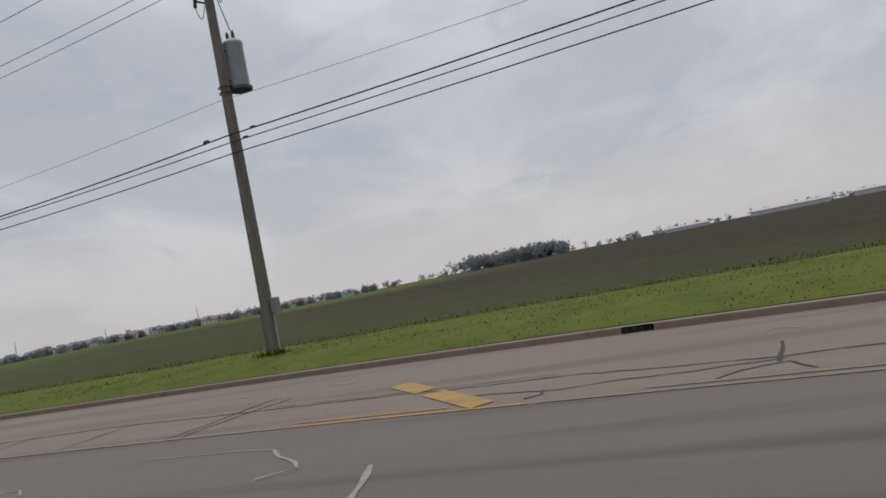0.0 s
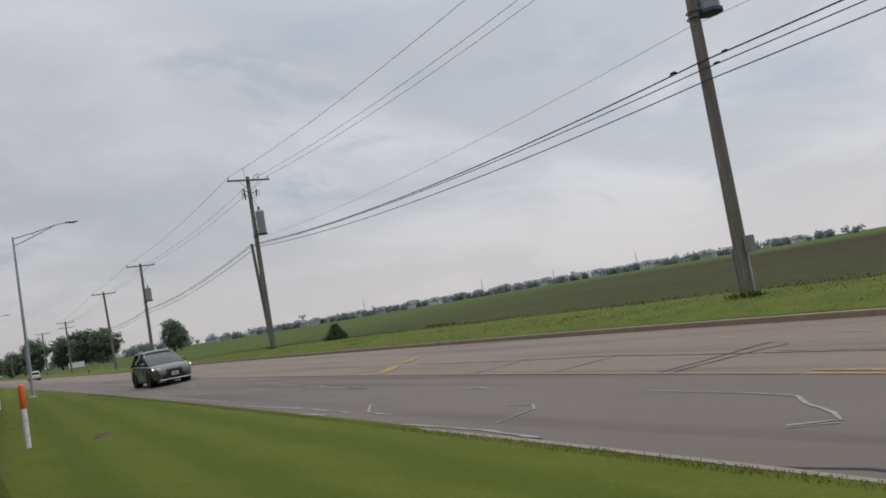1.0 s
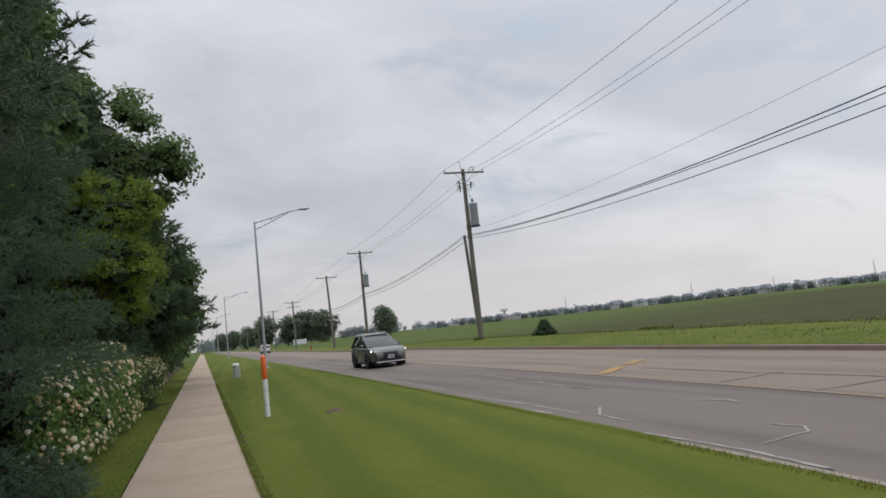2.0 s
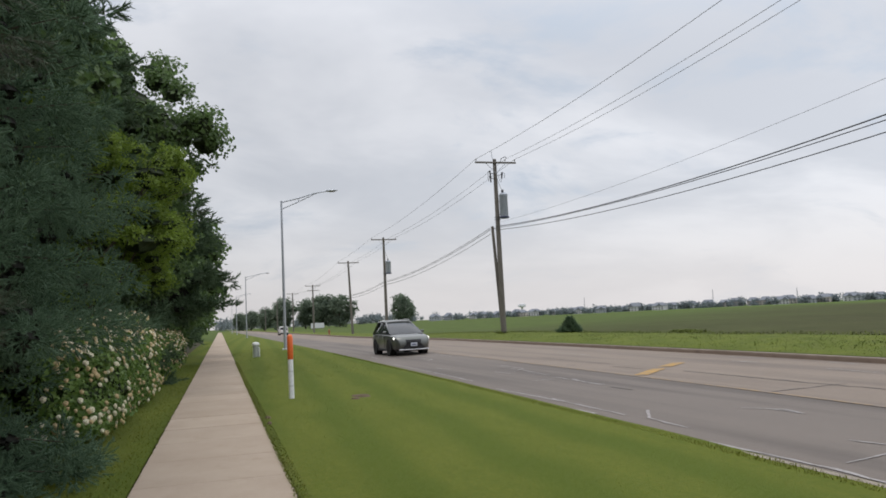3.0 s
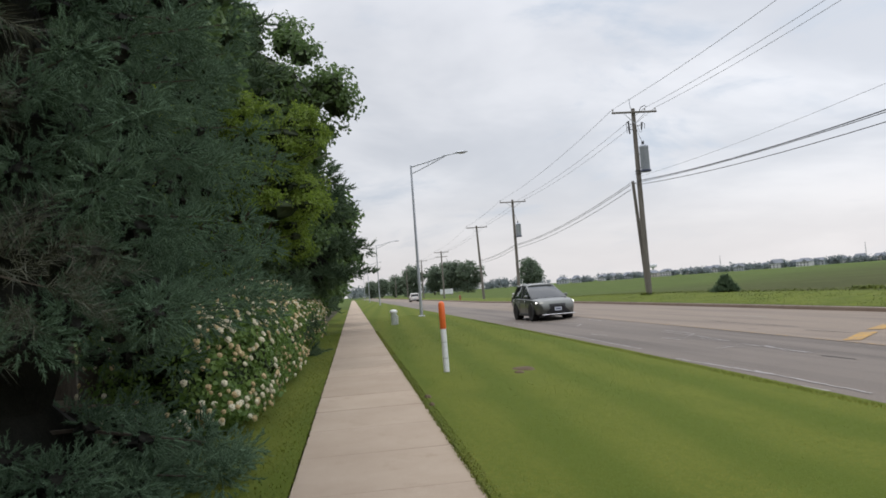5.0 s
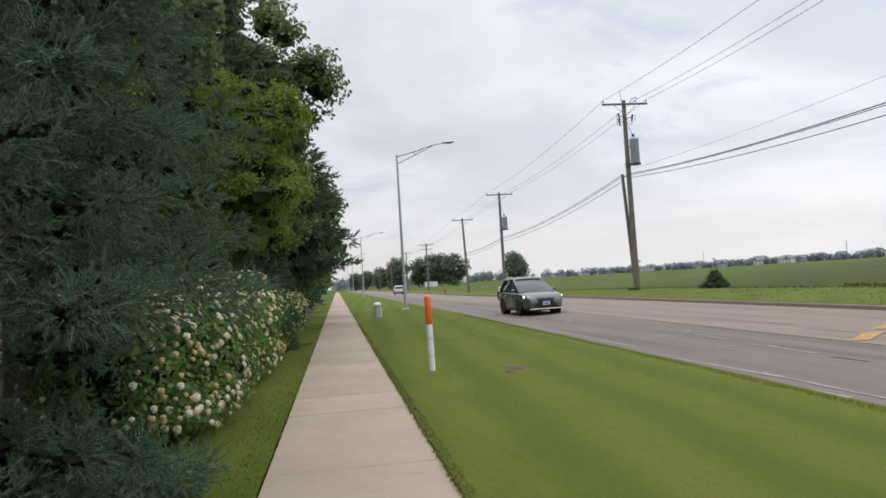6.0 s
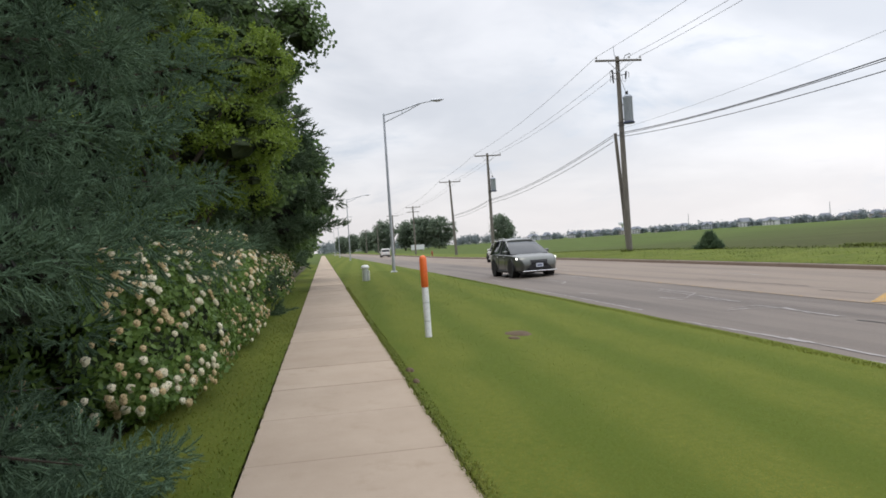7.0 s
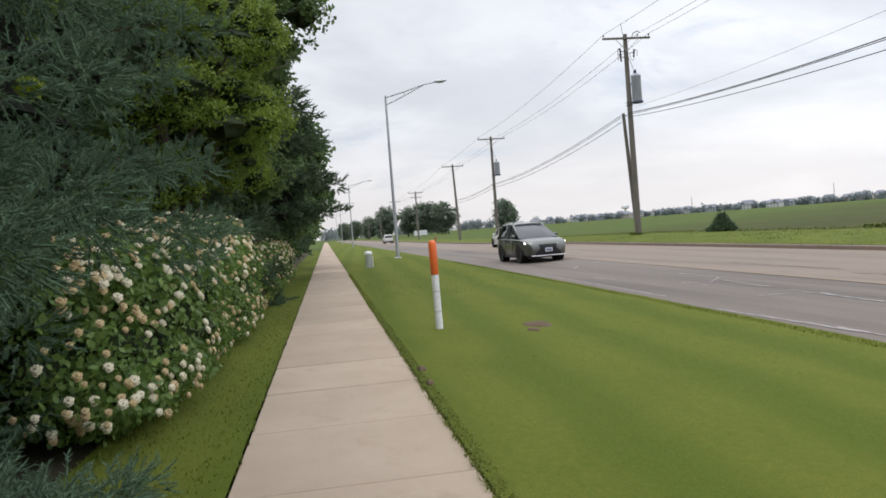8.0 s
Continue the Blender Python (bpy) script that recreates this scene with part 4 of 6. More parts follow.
# ---------------------------------------------------------------- street lamps
def street_lamp(x, y, z=0.0, h=10.0, turn=0.0):
    t = thing("street_lamp", (x, y, z), "tall galvanised street lamp with a trussed arm over the road", "street lamp", "street lamps", turn)
    Build().tube([(0, 0, 0.05), (0, 0, h * 0.5), (0, 0, h)], [0.105, 0.085, 0.06], 12).done("mast", MAT_GALV, t, True)
    Build().box((-0.19, -0.19, -0.03), (0.19, 0.19, 0.06), 0.02).done("base_plate", MAT_GALV, t)
    Build().tube([(0, 0.0, h - 0.1), (0, 1.2, h + 0.12), (0, 2.4, h + 0.42), (0, 3.2, h + 0.5)], [0.045, 0.042, 0.038, 0.034], 8).done("arm", MAT_GALV, t, True)
    Build().tube([(0, 0.05, h - 0.55), (0, 1.2, h - 0.12), (0, 2.5, h + 0.42)], [0.035, 0.032, 0.03], 8).done("brace", MAT_GALV, t, True)
    Build().tube([(0, 1.2, h - 0.12), (0, 1.2, h + 0.12)], 0.02, 6).done("strut", MAT_GALV, t)
    r = [(3.1, 0.05, 0.05), (3.25, 0.12, 0.08), (3.55, 0.16, 0.09), (3.8, 0.13, 0.06), (3.92, 0.05, 0.02)]
    rings = [[(w * math.cos(u), yy, h + 0.52 + hh * math.sin(u)) for u in steps(0, 2 * math.pi * 11 / 12, 2 * math.pi / 12)] for yy, w, hh in r]
    Build().ring_loft(rings).done("lamp_head", MAT_GALV, t, True)
    Build().box((-0.1, 3.35, h + 0.42), (0.1, 3.7, h + 0.46), 0.01).done("lens", MAT_PORCELAIN, t)
    Build().box((-0.115, -0.06, 0.5), (-0.07, 0.06, 0.75), 0.01).done("hand_hole_cover", MAT_GALV, t)


street_lamp(-56.05, 4.29, 0.0, 10.08, -20)
for lx in (-132.0, -208.0, -284.0):
    street_lamp(lx, 4.3, -0.05, 10.08)


# ---------------------------------------------------------------- small things on the lawn
def marker_post():
    t = thing("marker_post", (-21.0, 1.55, -0.01), "leaning round white plastic marker post with an orange top", "marker post")
    ax = Vector((-0.2, 0.012, 1.375))

    def ring(s, r):
        p = ax * s
        return [(p.x + r * math.cos(u), p.y + r * math.sin(u), p.z) for u in steps(0, 2 * math.pi * 17 / 18, 2 * math.pi / 18)]

    Build().ring_loft([ring(-0.06, 0.056), ring(0.0, 0.056), ring(0.61, 0.056)]).done("white_sleeve", MAT_WHITE, t, True)
    Build().ring_loft([ring(0.612, 0.058), ring(0.615, 0.061), ring(0.95, 0.061), ring(0.975, 0.054), ring(0.992, 0.036), ring(1.0, 0.012)]).done("orange_cap", MAT_ORANGE, t, True, "bright orange rounded cap")
    for s in (0.2, 0.42):
        Build().ring_loft([ring(s, 0.0568), ring(s + 0.004, 0.0575), ring(s + 0.008, 0.0568)]).done("seam", MAT_PEDESTAL, t, True)


marker_post()


def cable_pedestal(x, y):
    t = thing("cable_pedestal", (x, y, 0.0), "short grey-green metal utility pedestal with a domed cap on the lawn", "utility pedestal")
    Build().lathe((0, 0, -0.05), [(0.17, 0), (0.165, 0.1), (0.15, 0.68)], 18).done("housing", MAT_PEDESTAL, t, True)
    Build().lathe((0, 0, 0.62), [(0.19, 0), (0.2, 0.02), (0.19, 0.10), (0.14, 0.15), (0.04, 0.17)], 18).done("cap", MAT_WHITE, t, True)
    Build().box((0.02, 0.13, 0.02), (0.16, 0.2, 0.5), 0.015).done("side_cover", MAT_WHITE, t)


cable_pedestal(-45.5, 1.9)


def fire_hydrant(x, y, z):
    t = thing("fire_hydrant", (x, y, z), "red-brown fire hydrant on the far verge", "fire hydrant")
    Build().lathe((0, 0, 0), [(0.18, -0.05), (0.18, 0.04), (0.11, 0.06), (0.11, 0.55), (0.14, 0.57), (0.14, 0.62), (0.1, 0.72), (0.04, 0.78), (0.03, 0.84)], 14).done("barrel", MAT_HYDRANT, t, True)
    for s in (-1, 1):
        Build().tube([(0, s * 0.09, 0.45), (0, s * 0.2, 0.45)], [0.06, 0.07], 8).done("nozzle_cap", MAT_HYDRANT, t)


fire_hydrant(-119.8, 16.1, -0.03)


def sign_board(x, y, z):
    t = thing("sign_board", (x, y, z), "plain low white sign board standing on the verge", "sign")
    Build().box((-0.15, -2.1, 0.5), (0.15, 2.1, 2.1), 0.03).done("board", MAT_CONC_SIGN, t)
    for s in (-1.7, 1.7):
        Build().box((-0.1, s - 0.12, -0.2), (0.1, s + 0.12, 0.52), 0.02).done("leg", MAT_KERB, t)


sign_board(-246, 30, 0.0)


def dirt_patch(name, x, y, rx, ry, seed, label, lift=0.02):
    """A low mound of bare earth with a ragged outline."""
    b, n = Build(), 22
    rings = []
    for k, (s, h) in enumerate(((1.0, -0.012), (0.75, 0.012), (0.4, 0.022), (0.08, 0.024))):
        rings.append([(rx * s * math.cos(u) * (1 + 0.35 * noise.noise((math.cos(u) * 1.6 + seed, math.sin(u) * 1.6, s))), ry * s * math.sin(u) * (1 + 0.35 * noise.noise((math.cos(u) * 1.6, math.sin(u) * 1.6 + seed, s))), h) for u in [2 * math.pi * i / n for i in range(n)]])
    b.ring_loft(rings, True, True)
    ob = b.done(name, MAT_DIRT, None, True)
    ob.location = (x, y, lawn_z(x, y) + lift)
    return tagged(ob, label, "bare soil", kind="structure")


dirt_patch("bare_patch", -20.55, 2.95, 0.42, 0.24, 2, "bare brown dirt patch in the lawn", 0.0)
dirt_patch("bare_patch", -20.0, 2.75, 0.2, 0.1, 9, "bare brown dirt patch in the lawn", 0.0)
dirt_patch("edge_divot", -17.8, 0.86, 0.14, 0.05, 5, "small dirt divot at the edge of the sidewalk", 0.012)
dirt_patch("edge_divot", -17.0, 0.84, 0.10, 0.04, 6, "small dirt divot at the edge of the sidewalk", 0.012)


# ---------------------------------------------------------------- cars
def wheel(parent, x, y, r, w, side):
    """A tyre with a spoked alloy rim; side: +1 when the outer face looks to +y."""
    prof = [(r * 0.62, -w / 2), (r * 0.93, -w / 2), (r, -w * 0.33), (r, w * 0.33), (r * 0.93, w / 2), (r * 0.62, w / 2)]
    n = 24
    b = Build()
    rings = [[(x + rr * math.cos(2 * math.pi * j / n), y + o, r + rr * math.sin(2 * math.pi * j / n)) for j in range(n)] for rr, o in prof]
    b.ring_loft(rings + [rings[0]], True, False)
    tyre = b.done("wheel", MAT_TYRE, parent, True)
    o = y + side * w * 0.36
    b = Build()
    b.ring_loft([[(x + rr * math.cos(2 * math.pi * j / n), yy, r + rr * math.sin(2 * math.pi * j / n)) for j in range(n)] for rr, yy in ((r * 0.66, o - side * 0.05), (r * 0.64, o + side * 0.02), (r * 0.56, o + side * 0.015), (r * 0.55, o - side * 0.05))], True, False)
    for k in range(5):
        a = 2 * math.pi * k / 5 + 0.3
        m = Matrix.Translation((x, o, r)) @ Matrix.Rotation(-a, 4, "Y")
        b.box((0.02, -0.015, -0.035), (r * 0.6, 0.015, 0.035), 0.008, m)
    b.tube([(x, o - 0.02 * side, r), (x, o + 0.02 * side, r)], 0.06, 10)
    b.done("rim", MAT_RIM, tyre)
    b = Build().tube([(x, o - side * 0.07, r), (x, o - side * 0.05, r)], r * 0.6, 18)
    b.done("brake_disc", MAT_TRIM, tyre)


def car(at, rz, dims, paint, kind):
    """A car heading along +x. dims: length, width, height, wheelbase, wheel radius."""
    L, W, H, wb, wr = dims
    suv = kind == "suv"
    t = thing("suv" if suv else "hatchback_car", at, {"suv": "grey-green metallic sport utility car with lit headlamps on the road", "mini": "small white hatchback car with a dark roof driving away", "far": "white sport utility car far down the road"}[kind], "car", rz=rz)
    hw = W / 2
    clear, belt = 0.22, (0.615 if suv else 0.62) * H
    # lower body: sections from tail to nose (x along the length, sill, belt height, half width)
    secs = [(-0.50, 0.62, 0.82, 0.80), (-0.488, 0.32, 0.97, 0.90), (-0.44, 0.25, 1.0, 0.97), (-0.30, clear, 1.0, 1.0), (-0.05, clear, 0.985, 1.0), (0.12, clear, 0.965, 0.995), (0.24, clear, 0.96, 0.985), (0.36, 0.24, 0.92, 0.965), (0.45, 0.25, 0.85, 0.90), (0.485, 0.27, 0.74, 0.80), (0.50, 0.36, 0.58, 0.70)]
    rings = []
    for fx, sill, bz, w in secs:
        x, z1, ww = fx * L, bz * belt, w * hw
        z0 = sill if fx > -0.5 else sill * belt
        zs = z0 + 0.45 * (z1 - z0)
        half = [(x, 0.72 * ww, z0), (x, 0.94 * ww, z0 + 0.06), (x, 0.985 * ww, zs), (x, ww, z0 + 0.72 * (z1 - z0)), (x, 0.965 * ww, z1 - 0.05), (x, 0.90 * ww, z1 - 0.008), (x, 0.5 * ww, z1 + 0.03)]
        rings.append(half + [(p[0], -p[1], p[2]) for p in reversed(half)])
    Build().ring_loft(rings).done("body", paint, t, True)
    # greenhouse
    roof0, roof1 = (-0.36, -0.06) if suv else (-0.40, 0.04)
    gsec = [(-0.488, 0.985, 0.60), (-0.455, 0.80, 0.80), (roof0, 0.0, 0.80), (-0.2, 0.0, 0.81), (roof1, 0.0, 0.78), (0.125, 0.5, 0.84), (0.26 if suv else 0.235, 0.99, 0.88)]
    hr = H - belt
    rings = []
    tum = 0.86 if suv else 1.0
    for i, (fx, down, wtop) in enumerate(gsec):
        x = fx * L
        zt = belt * 0.97 + hr * (1 - down) - (0.03 if i in (2, 4) else 0)
        wt = wtop * hw * (tum if down < 0.2 else 1.0)
        wb0 = 0.90 * hw
        half = [(x, wb0, belt * 0.955), (x, wb0 + (wt - wb0) * 0.5 * (1 - down), belt * 0.955 + (zt - belt * 0.955) * 0.5), (x, wt, max(zt - 0.05, belt * 0.96)), (x, wt * 0.86, zt), (x, wt * 0.4, zt + 0.015)]
        rings.append(half + [(p[0], -p[1], p[2]) for p in reversed(half)])
    Build().ring_loft(rings).done("glasshouse", MAT_GLASS, t, True, "dark tinted windows")
    # roof skin and pillars
    roof = []
    for fx, dz, w in ((roof0 - 0.045, -0.10, 0.74), (roof0, -0.005, 0.80), (-0.2, 0.028, 0.815), (roof1, -0.005, 0.785), (roof1 + 0.02, -0.045, 0.78)):
        x, z, ww = fx * L, H * 0.992 + dz, w * hw * tum
        up = [(x, -ww, z - 0.055), (x, -0.86 * ww, z + 0.004), (x, -0.4 * ww, z + 0.02), (x, 0.4 * ww, z + 0.02), (x, 0.86 * ww, z + 0.004), (x, ww, z - 0.055)]
        roof.append(up + [(x, 0.8 * ww, z - 0.07), (x, -0.8 * ww, z - 0.07)])
    Build().ring_loft(roof).done("roof", MAT_TRIM if kind == "mini" else paint, t, True)
    for s in (-1, 1):
        for a, b, r in ((((roof1 + 0.005) * L, s * 0.785 * tum * hw, H - 0.07), (0.235 * L, s * 0.875 * hw, belt * 0.97), 0.035), ((-0.13 * L, s * 0.815 * tum * hw, H - 0.06), (-0.11 * L, s * 0.91 * hw, belt * 0.97), 0.03), ((roof0 * L, s * 0.79 * tum * hw, H - 0.06), (-0.46 * L, s * 0.88 * hw, belt * 0.97), 0.07 if suv else 0.05)):
            Build().tube([a, b], r, 6).done("pillar", paint, t, True)
        if kind != "mini":
            Build().tube([(roof0 * L, s * 0.66 * hw, H - 0.01), (roof0 * L + 0.2, s * 0.66 * hw, H + 0.05), (roof1 * L - 0.3, s * 0.65 * hw, H + 0.05), (roof1 * L, s * 0.64 * hw, H)], 0.018, 6).done("roof_rail", MAT_CHROME, t)
        mir = Build().box((0.13 * L, s * hw * 1.02 - 0.10, belt * 0.99), (0.13 * L + 0.12, s * hw * 1.02 + 0.10, belt * 0.99 + 0.15), 0.035)
        mir.done("mirror", paint, t, True)
        for wx in (-wb / 2, wb / 2):
            wx0 = wx - 0.02 * L
            wheel(t, wx0, s * (hw - 0.11), wr, 0.23, s)
            # wheel-arch cladding
            arch = []
            for k in range(13):
                a = math.pi * (k / 12) * 1.12 - 0.06 * math.pi
                ring = []
                for rr, yy in ((wr + 0.03, hw - 0.05), (wr + 0.03, hw + 0.008), (wr + 0.10, hw + 0.008), (wr + 0.10, hw - 0.05)):
                    ring.append((wx0 + rr * math.cos(a), s * yy, wr + rr * math.sin(a)))
                arch.append(ring)
            Build().ring_loft(arch).done("wheel_arch", MAT_TRIM, t)
            # solid black plug stands in for the dark hollow behind the wheel
            cav = Build().tube([(wx0, s * (hw - 0.32), wr), (wx0, s * (hw + 0.004), wr)], wr + 0.035, 20)
            cav.done("wheel_well", MAT_BLACK, t)
        Build().box((-wb / 2 + 0.45, s * hw * 0.97 - 0.03, clear - 0.02), (wb / 2 - 0.48, s * hw * 0.97 + 0.03, clear + 0.10), 0.02).done("sill", MAT_TRIM if suv else paint, t)
        for dx in (-0.16, 0.06):
            Build().box((dx * L - 0.1, s * hw * 0.985 - 0.012, belt * 0.83), (dx * L + 0.1, s * hw * 0.985 + 0.022, belt * 0.83 + 0.035), 0.01).done("door_handle", MAT_CHROME, t)
        for dx in (-0.13, 0.1):
            Build().box((dx * L - 0.004, s * hw * 1.0 - 0.012, 0.34), (dx * L + 0.004, s * hw * 1.0 + 0.003, belt * 0.93), 0.001).done("door_seam", MAT_TRIM, t)
        # lamps
        b = Build()
        b.ring_loft([[(0.468 * L, s * 0.50 * hw, belt * 0.70), (0.468 * L, s * 0.50 * hw, belt * 0.77), (0.40 * L, s * 0.93 * hw, belt * 0.83), (0.40 * L, s * 0.93 * hw, belt * 0.76)], [(0.487 * L, s * 0.50 * hw, belt * 0.70), (0.485 * L, s * 0.50 * hw, belt * 0.76), (0.42 * L, s * 0.955 * hw, belt * 0.81), (0.42 * L, s * 0.955 * hw, belt * 0.76)]])
        b.done("headlamp", MAT_HEAD if suv else MAT_PORCELAIN, t, False, "lit headlamp" if suv else "")
        b = Build().box((-0.497 * L, s * 0.74 * hw - 0.10, belt * 0.72), (-0.462 * L, s * 0.74 * hw + 0.12, belt * 0.92), 0.03)
        b.done("tail_lamp", MAT_TAIL, t)
        b = Build().box((0.47 * L, s * 0.66 * hw - 0.12, 0.36), (0.482 * L, s * 0.66 * hw + 0.12, 0.50), 0.01)
        b.done("fog_lamp_recess", MAT_TRIM, t)
    # front grille with slats, badge, bumper trim, plates
    g = Build()
    outline = [(-0.40, 0.72 * belt), (0.40, 0.72 * belt), (0.36, 0.56 * belt), (0.62, 0.33), (-0.62, 0.33), (-0.36, 0.56 * belt)]
    g.ring_loft([[(0.475 * L, w * hw, z) for w, z in outline], [((0.497 if z > 0.6 * belt else 0.511) * L, w * hw, z) for w, z in outline]])
    grille = g.done("grille", MAT_TRIM, t)
    for k in range(7):
        z = 0.37 + k * 0.05
        w = (0.48 - 0.028 * k) * hw
        Build().box((0.509 * L, -w, z), (0.515 * L, w, z + 0.014), 0.002).done("slat", MAT_IRON, grille)
    Build().lathe((0, 0, 0), [(0.055, 0), (0.055, 0.012), (0.03, 0.016)], 12, Matrix.Translation((0.495 * L, 0, belt * 0.655)) @ Matrix.Rotation(radians(90), 4, "Y")).done("badge", MAT_CHROME, t)
    Build().box((0.500 * L, -0.80 * hw, 0.255), (0.518 * L, 0.80 * hw, 0.30), 0.012).done("bumper_trim", MAT_CHROME if suv else MAT_TRIM, t)
    Build().box((-0.505 * L, -0.82 * hw, 0.30), (-0.478 * L, 0.82 * hw, 0.46), 0.02).done("rear_bumper", MAT_TRIM, t)
    for x0, z0 in ((0.513 * L, 0.44), (-0.508 * L, 0.60)):
        if kind == "far" and x0 > 0:
            continue
        Build().box((x0, -0.16, z0), (x0 + 0.015, 0.16, z0 + 0.16), 0.004).done("number_plate", MAT_PLATE, t)
        Build().box((x0 - 0.003 if x0 < 0 else x0 + 0.006, -0.11, z0 + 0.05), (x0 + 0.012 if x0 < 0 else x0 + 0.018, 0.11, z0 + 0.10), 0.001).done("plate_bar", MAT_BAR, t)
    Build().box((-0.44 * L, -0.6 * hw, H - 0.10), (-0.395 * L - 0.1, 0.6 * hw, H - 0.06), 0.015).done("spoiler", MAT_TRIM if kind == "mini" else paint, t)
    Build().tube([(0.23 * L, 0.1 * hw, belt + 0.035), (0.18 * L, 0.55 * hw, belt + 0.13)], 0.012, 5).done("wiper", MAT_TRIM, t)
    Build().box((-0.45 * L, -0.8 * hw, 0.2), (0.44 * L, 0.8 * hw, 0.34), 0.03).done("underbody", MAT_TRIM, t)
    return t


car((-42.0, 8.9, road_z(-42.0, 8.9)), 2, (4.89, 1.90, 1.69, 2.79, 0.365), MAT_SUV, "suv")
car((-64.4, 13.4, road_z(-64.4, 13.4)), 180, (3.82, 1.73, 1.42, 2.50, 0.30), MAT_CAR_WHITE, "mini")
car((-161, 12.4, road_z(-161, 12.4)), 180, (4.7, 1.86, 1.70, 2.7, 0.36), MAT_CAR_WHITE, "far")


# ---------------------------------------------------------------- trees and shrubs
def needle_spray(shoots, needles, length, width, rng):
    """A flat spray: a leading shoot with side shoots, clad in needles. Length 1 along x."""
    V, F = [], []
    axes = [((0, 0, 0), (1, 0, 0.05), 1.0)]
    for k in range(shoots):
        u = 2.4 * k
        at = 0.10 + 0.6 * k / max(1, shoots - 1)
        axes.append(((at, 0, 0), (0.74, 0.66 * math.cos(u), 0.5 * math.sin(u)), 0.5 * (1.15 - at * 0.6)))
    for o, d, ln in axes:
        o, d = np.array(o), np.array(d) / np.linalg.norm(d)
        a = np.cross(d, (0, 0, 1))
        a /= np.linalg.norm(a)
        b = np.cross(a, d)
        m = int(needles * ln)
        for i in range(m):
            p = o + d * ln * (i + rng.uniform(0, 1)) / m
            u = rng.uniform(0, 2 * math.pi)
            r = a * math.cos(u) + b * math.sin(u) * 0.8 + (0, 0, 0.15)
            tip = p + (r * 0.75 + d * 0.65) * length * rng.uniform(0.8, 1.15)
            w = np.cross(tip - p, rng.normal(size=3))
            w *= width / (np.linalg.norm(w) + 1e-9)
            k = len(V)
            V += [p - w, p + w, tip]
            F.append((k, k + 1, k + 2))
    return np.array(V), np.array(F)


def leaf_clump(n, spread, size, rng, droop=0.2):
    """A twig's worth of folded leaves about the origin, the twig along x."""
    V, F = [], []
    for i in range(n):
        o = np.array((rng.uniform(0, spread), rng.normal(0, spread * 0.28), rng.normal(0, spread * 0.28)))
        d = rng.normal(size=3) + (0.8, 0, -droop)
        d /= np.linalg.norm(d)
        s = np.cross(d, rng.normal(size=3))
        s /= np.linalg.norm(s)
        up = np.cross(d, s)
        ln, k = size * rng.uniform(0.7, 1.25), len(V)
        V += [o, o + d * ln * 0.5 + s * ln * 0.32 + up * ln * 0.08, o + d * ln, o + d * ln * 0.5 - s * ln * 0.32 + up * ln * 0.08]
        F += [(k, k + 1, k + 2), (k, k + 2, k + 3)]
    return np.array(V), np.array(F)


def finger(needles, sides, length, width, core, rng):
    """One spruce shoot, 1 long along x: a tapered core clad all round in forward-leaning needles."""
    V, F = [], []
    for s, r in ((0.0, core), (0.96, core * 0.35)):
        V += [np.array((s, r * math.cos(2 * math.pi * q / sides), r * math.sin(2 * math.pi * q / sides))) for q in range(sides)]
    for q in range(sides):
        w0, w1 = q, (q + 1) % sides
        F += [(w0, w1, w1 + sides), (w0, w1 + sides, w0 + sides)]
    for i in range(needles):
        s, u = (i + rng.uniform(0, 1)) / needles, 2.4 * i + rng.uniform(-0.3, 0.3)
        r = np.array((0, math.cos(u), math.sin(u)))
        p = np.array((s * 0.97, 0, 0)) + r * core * 0.5
        tip = p + (r * (0.85 - 0.35 * s) + np.array((0.5 + 0.3 * s, 0, 0))) * length * rng.uniform(0.8, 1.15)
        w = np.cross(tip - p, r) + rng.normal(0, 0.25, 3) * length
        w *= width / (np.linalg.norm(w) + 1e-9)
        k = len(V)
        V += [p - w, p + w, tip]
        F.append((k, k + 1, k + 2))
    return np.array(V), np.array(F)


def leaf_fan(n, spread, size, rng, tilt=0.45):
    """Folded leaves spread round the origin, facing roughly along z like shingles."""
    V, F = [], []
    for i in range(n):
        u = 2.4 * i + rng.uniform(-0.5, 0.5)
        o = np.array((math.cos(u), math.sin(u), 0)) * spread * math.sqrt((i + 0.4) / n) + (0, 0, rng.normal(0, spread * 0.18))
        d = np.array((math.cos(u), math.sin(u), 0)) + rng.normal(0, tilt, 3) + (0, 0, -0.25)
        d /= np.linalg.norm(d)
        nn = np.array((0, 0, 1.0)) + rng.normal(0, tilt, 3)
        s = np.cross(nn, d)
        s /= np.linalg.norm(s)
        up = np.cross(d, s)
        ln, k = size * rng.uniform(0.7, 1.2), len(V)
        V += [o, o + d * ln * 0.5 + s * ln * 0.34 + up * ln * 0.07, o + d * ln, o + d * ln * 0.5 - s * ln * 0.34 + up * ln * 0.07]
        F += [(k, k + 1, k + 2), (k, k + 2, k + 3)]
    return np.array(V), np.array(F)


def frames_facing(P, N, rng, size):
    """Poses at P whose z axis runs along N, with a random turn about it, scaled by size."""
    N = N / np.linalg.norm(N, axis=1, keepdims=True)
    A = np.cross(N, rng.normal(size=N.shape))
    A /= np.linalg.norm(A, axis=1, keepdims=True)
    M = np.zeros((len(P), 4, 4))
    size = np.broadcast_to(size, (len(P),))[:, None]
    M[:, :3, 0], M[:, :3, 1], M[:, :3, 2], M[:, :3, 3], M[:, 3, 3] = A * size, np.cross(N, A) * size, N * size, P, 1
    return M


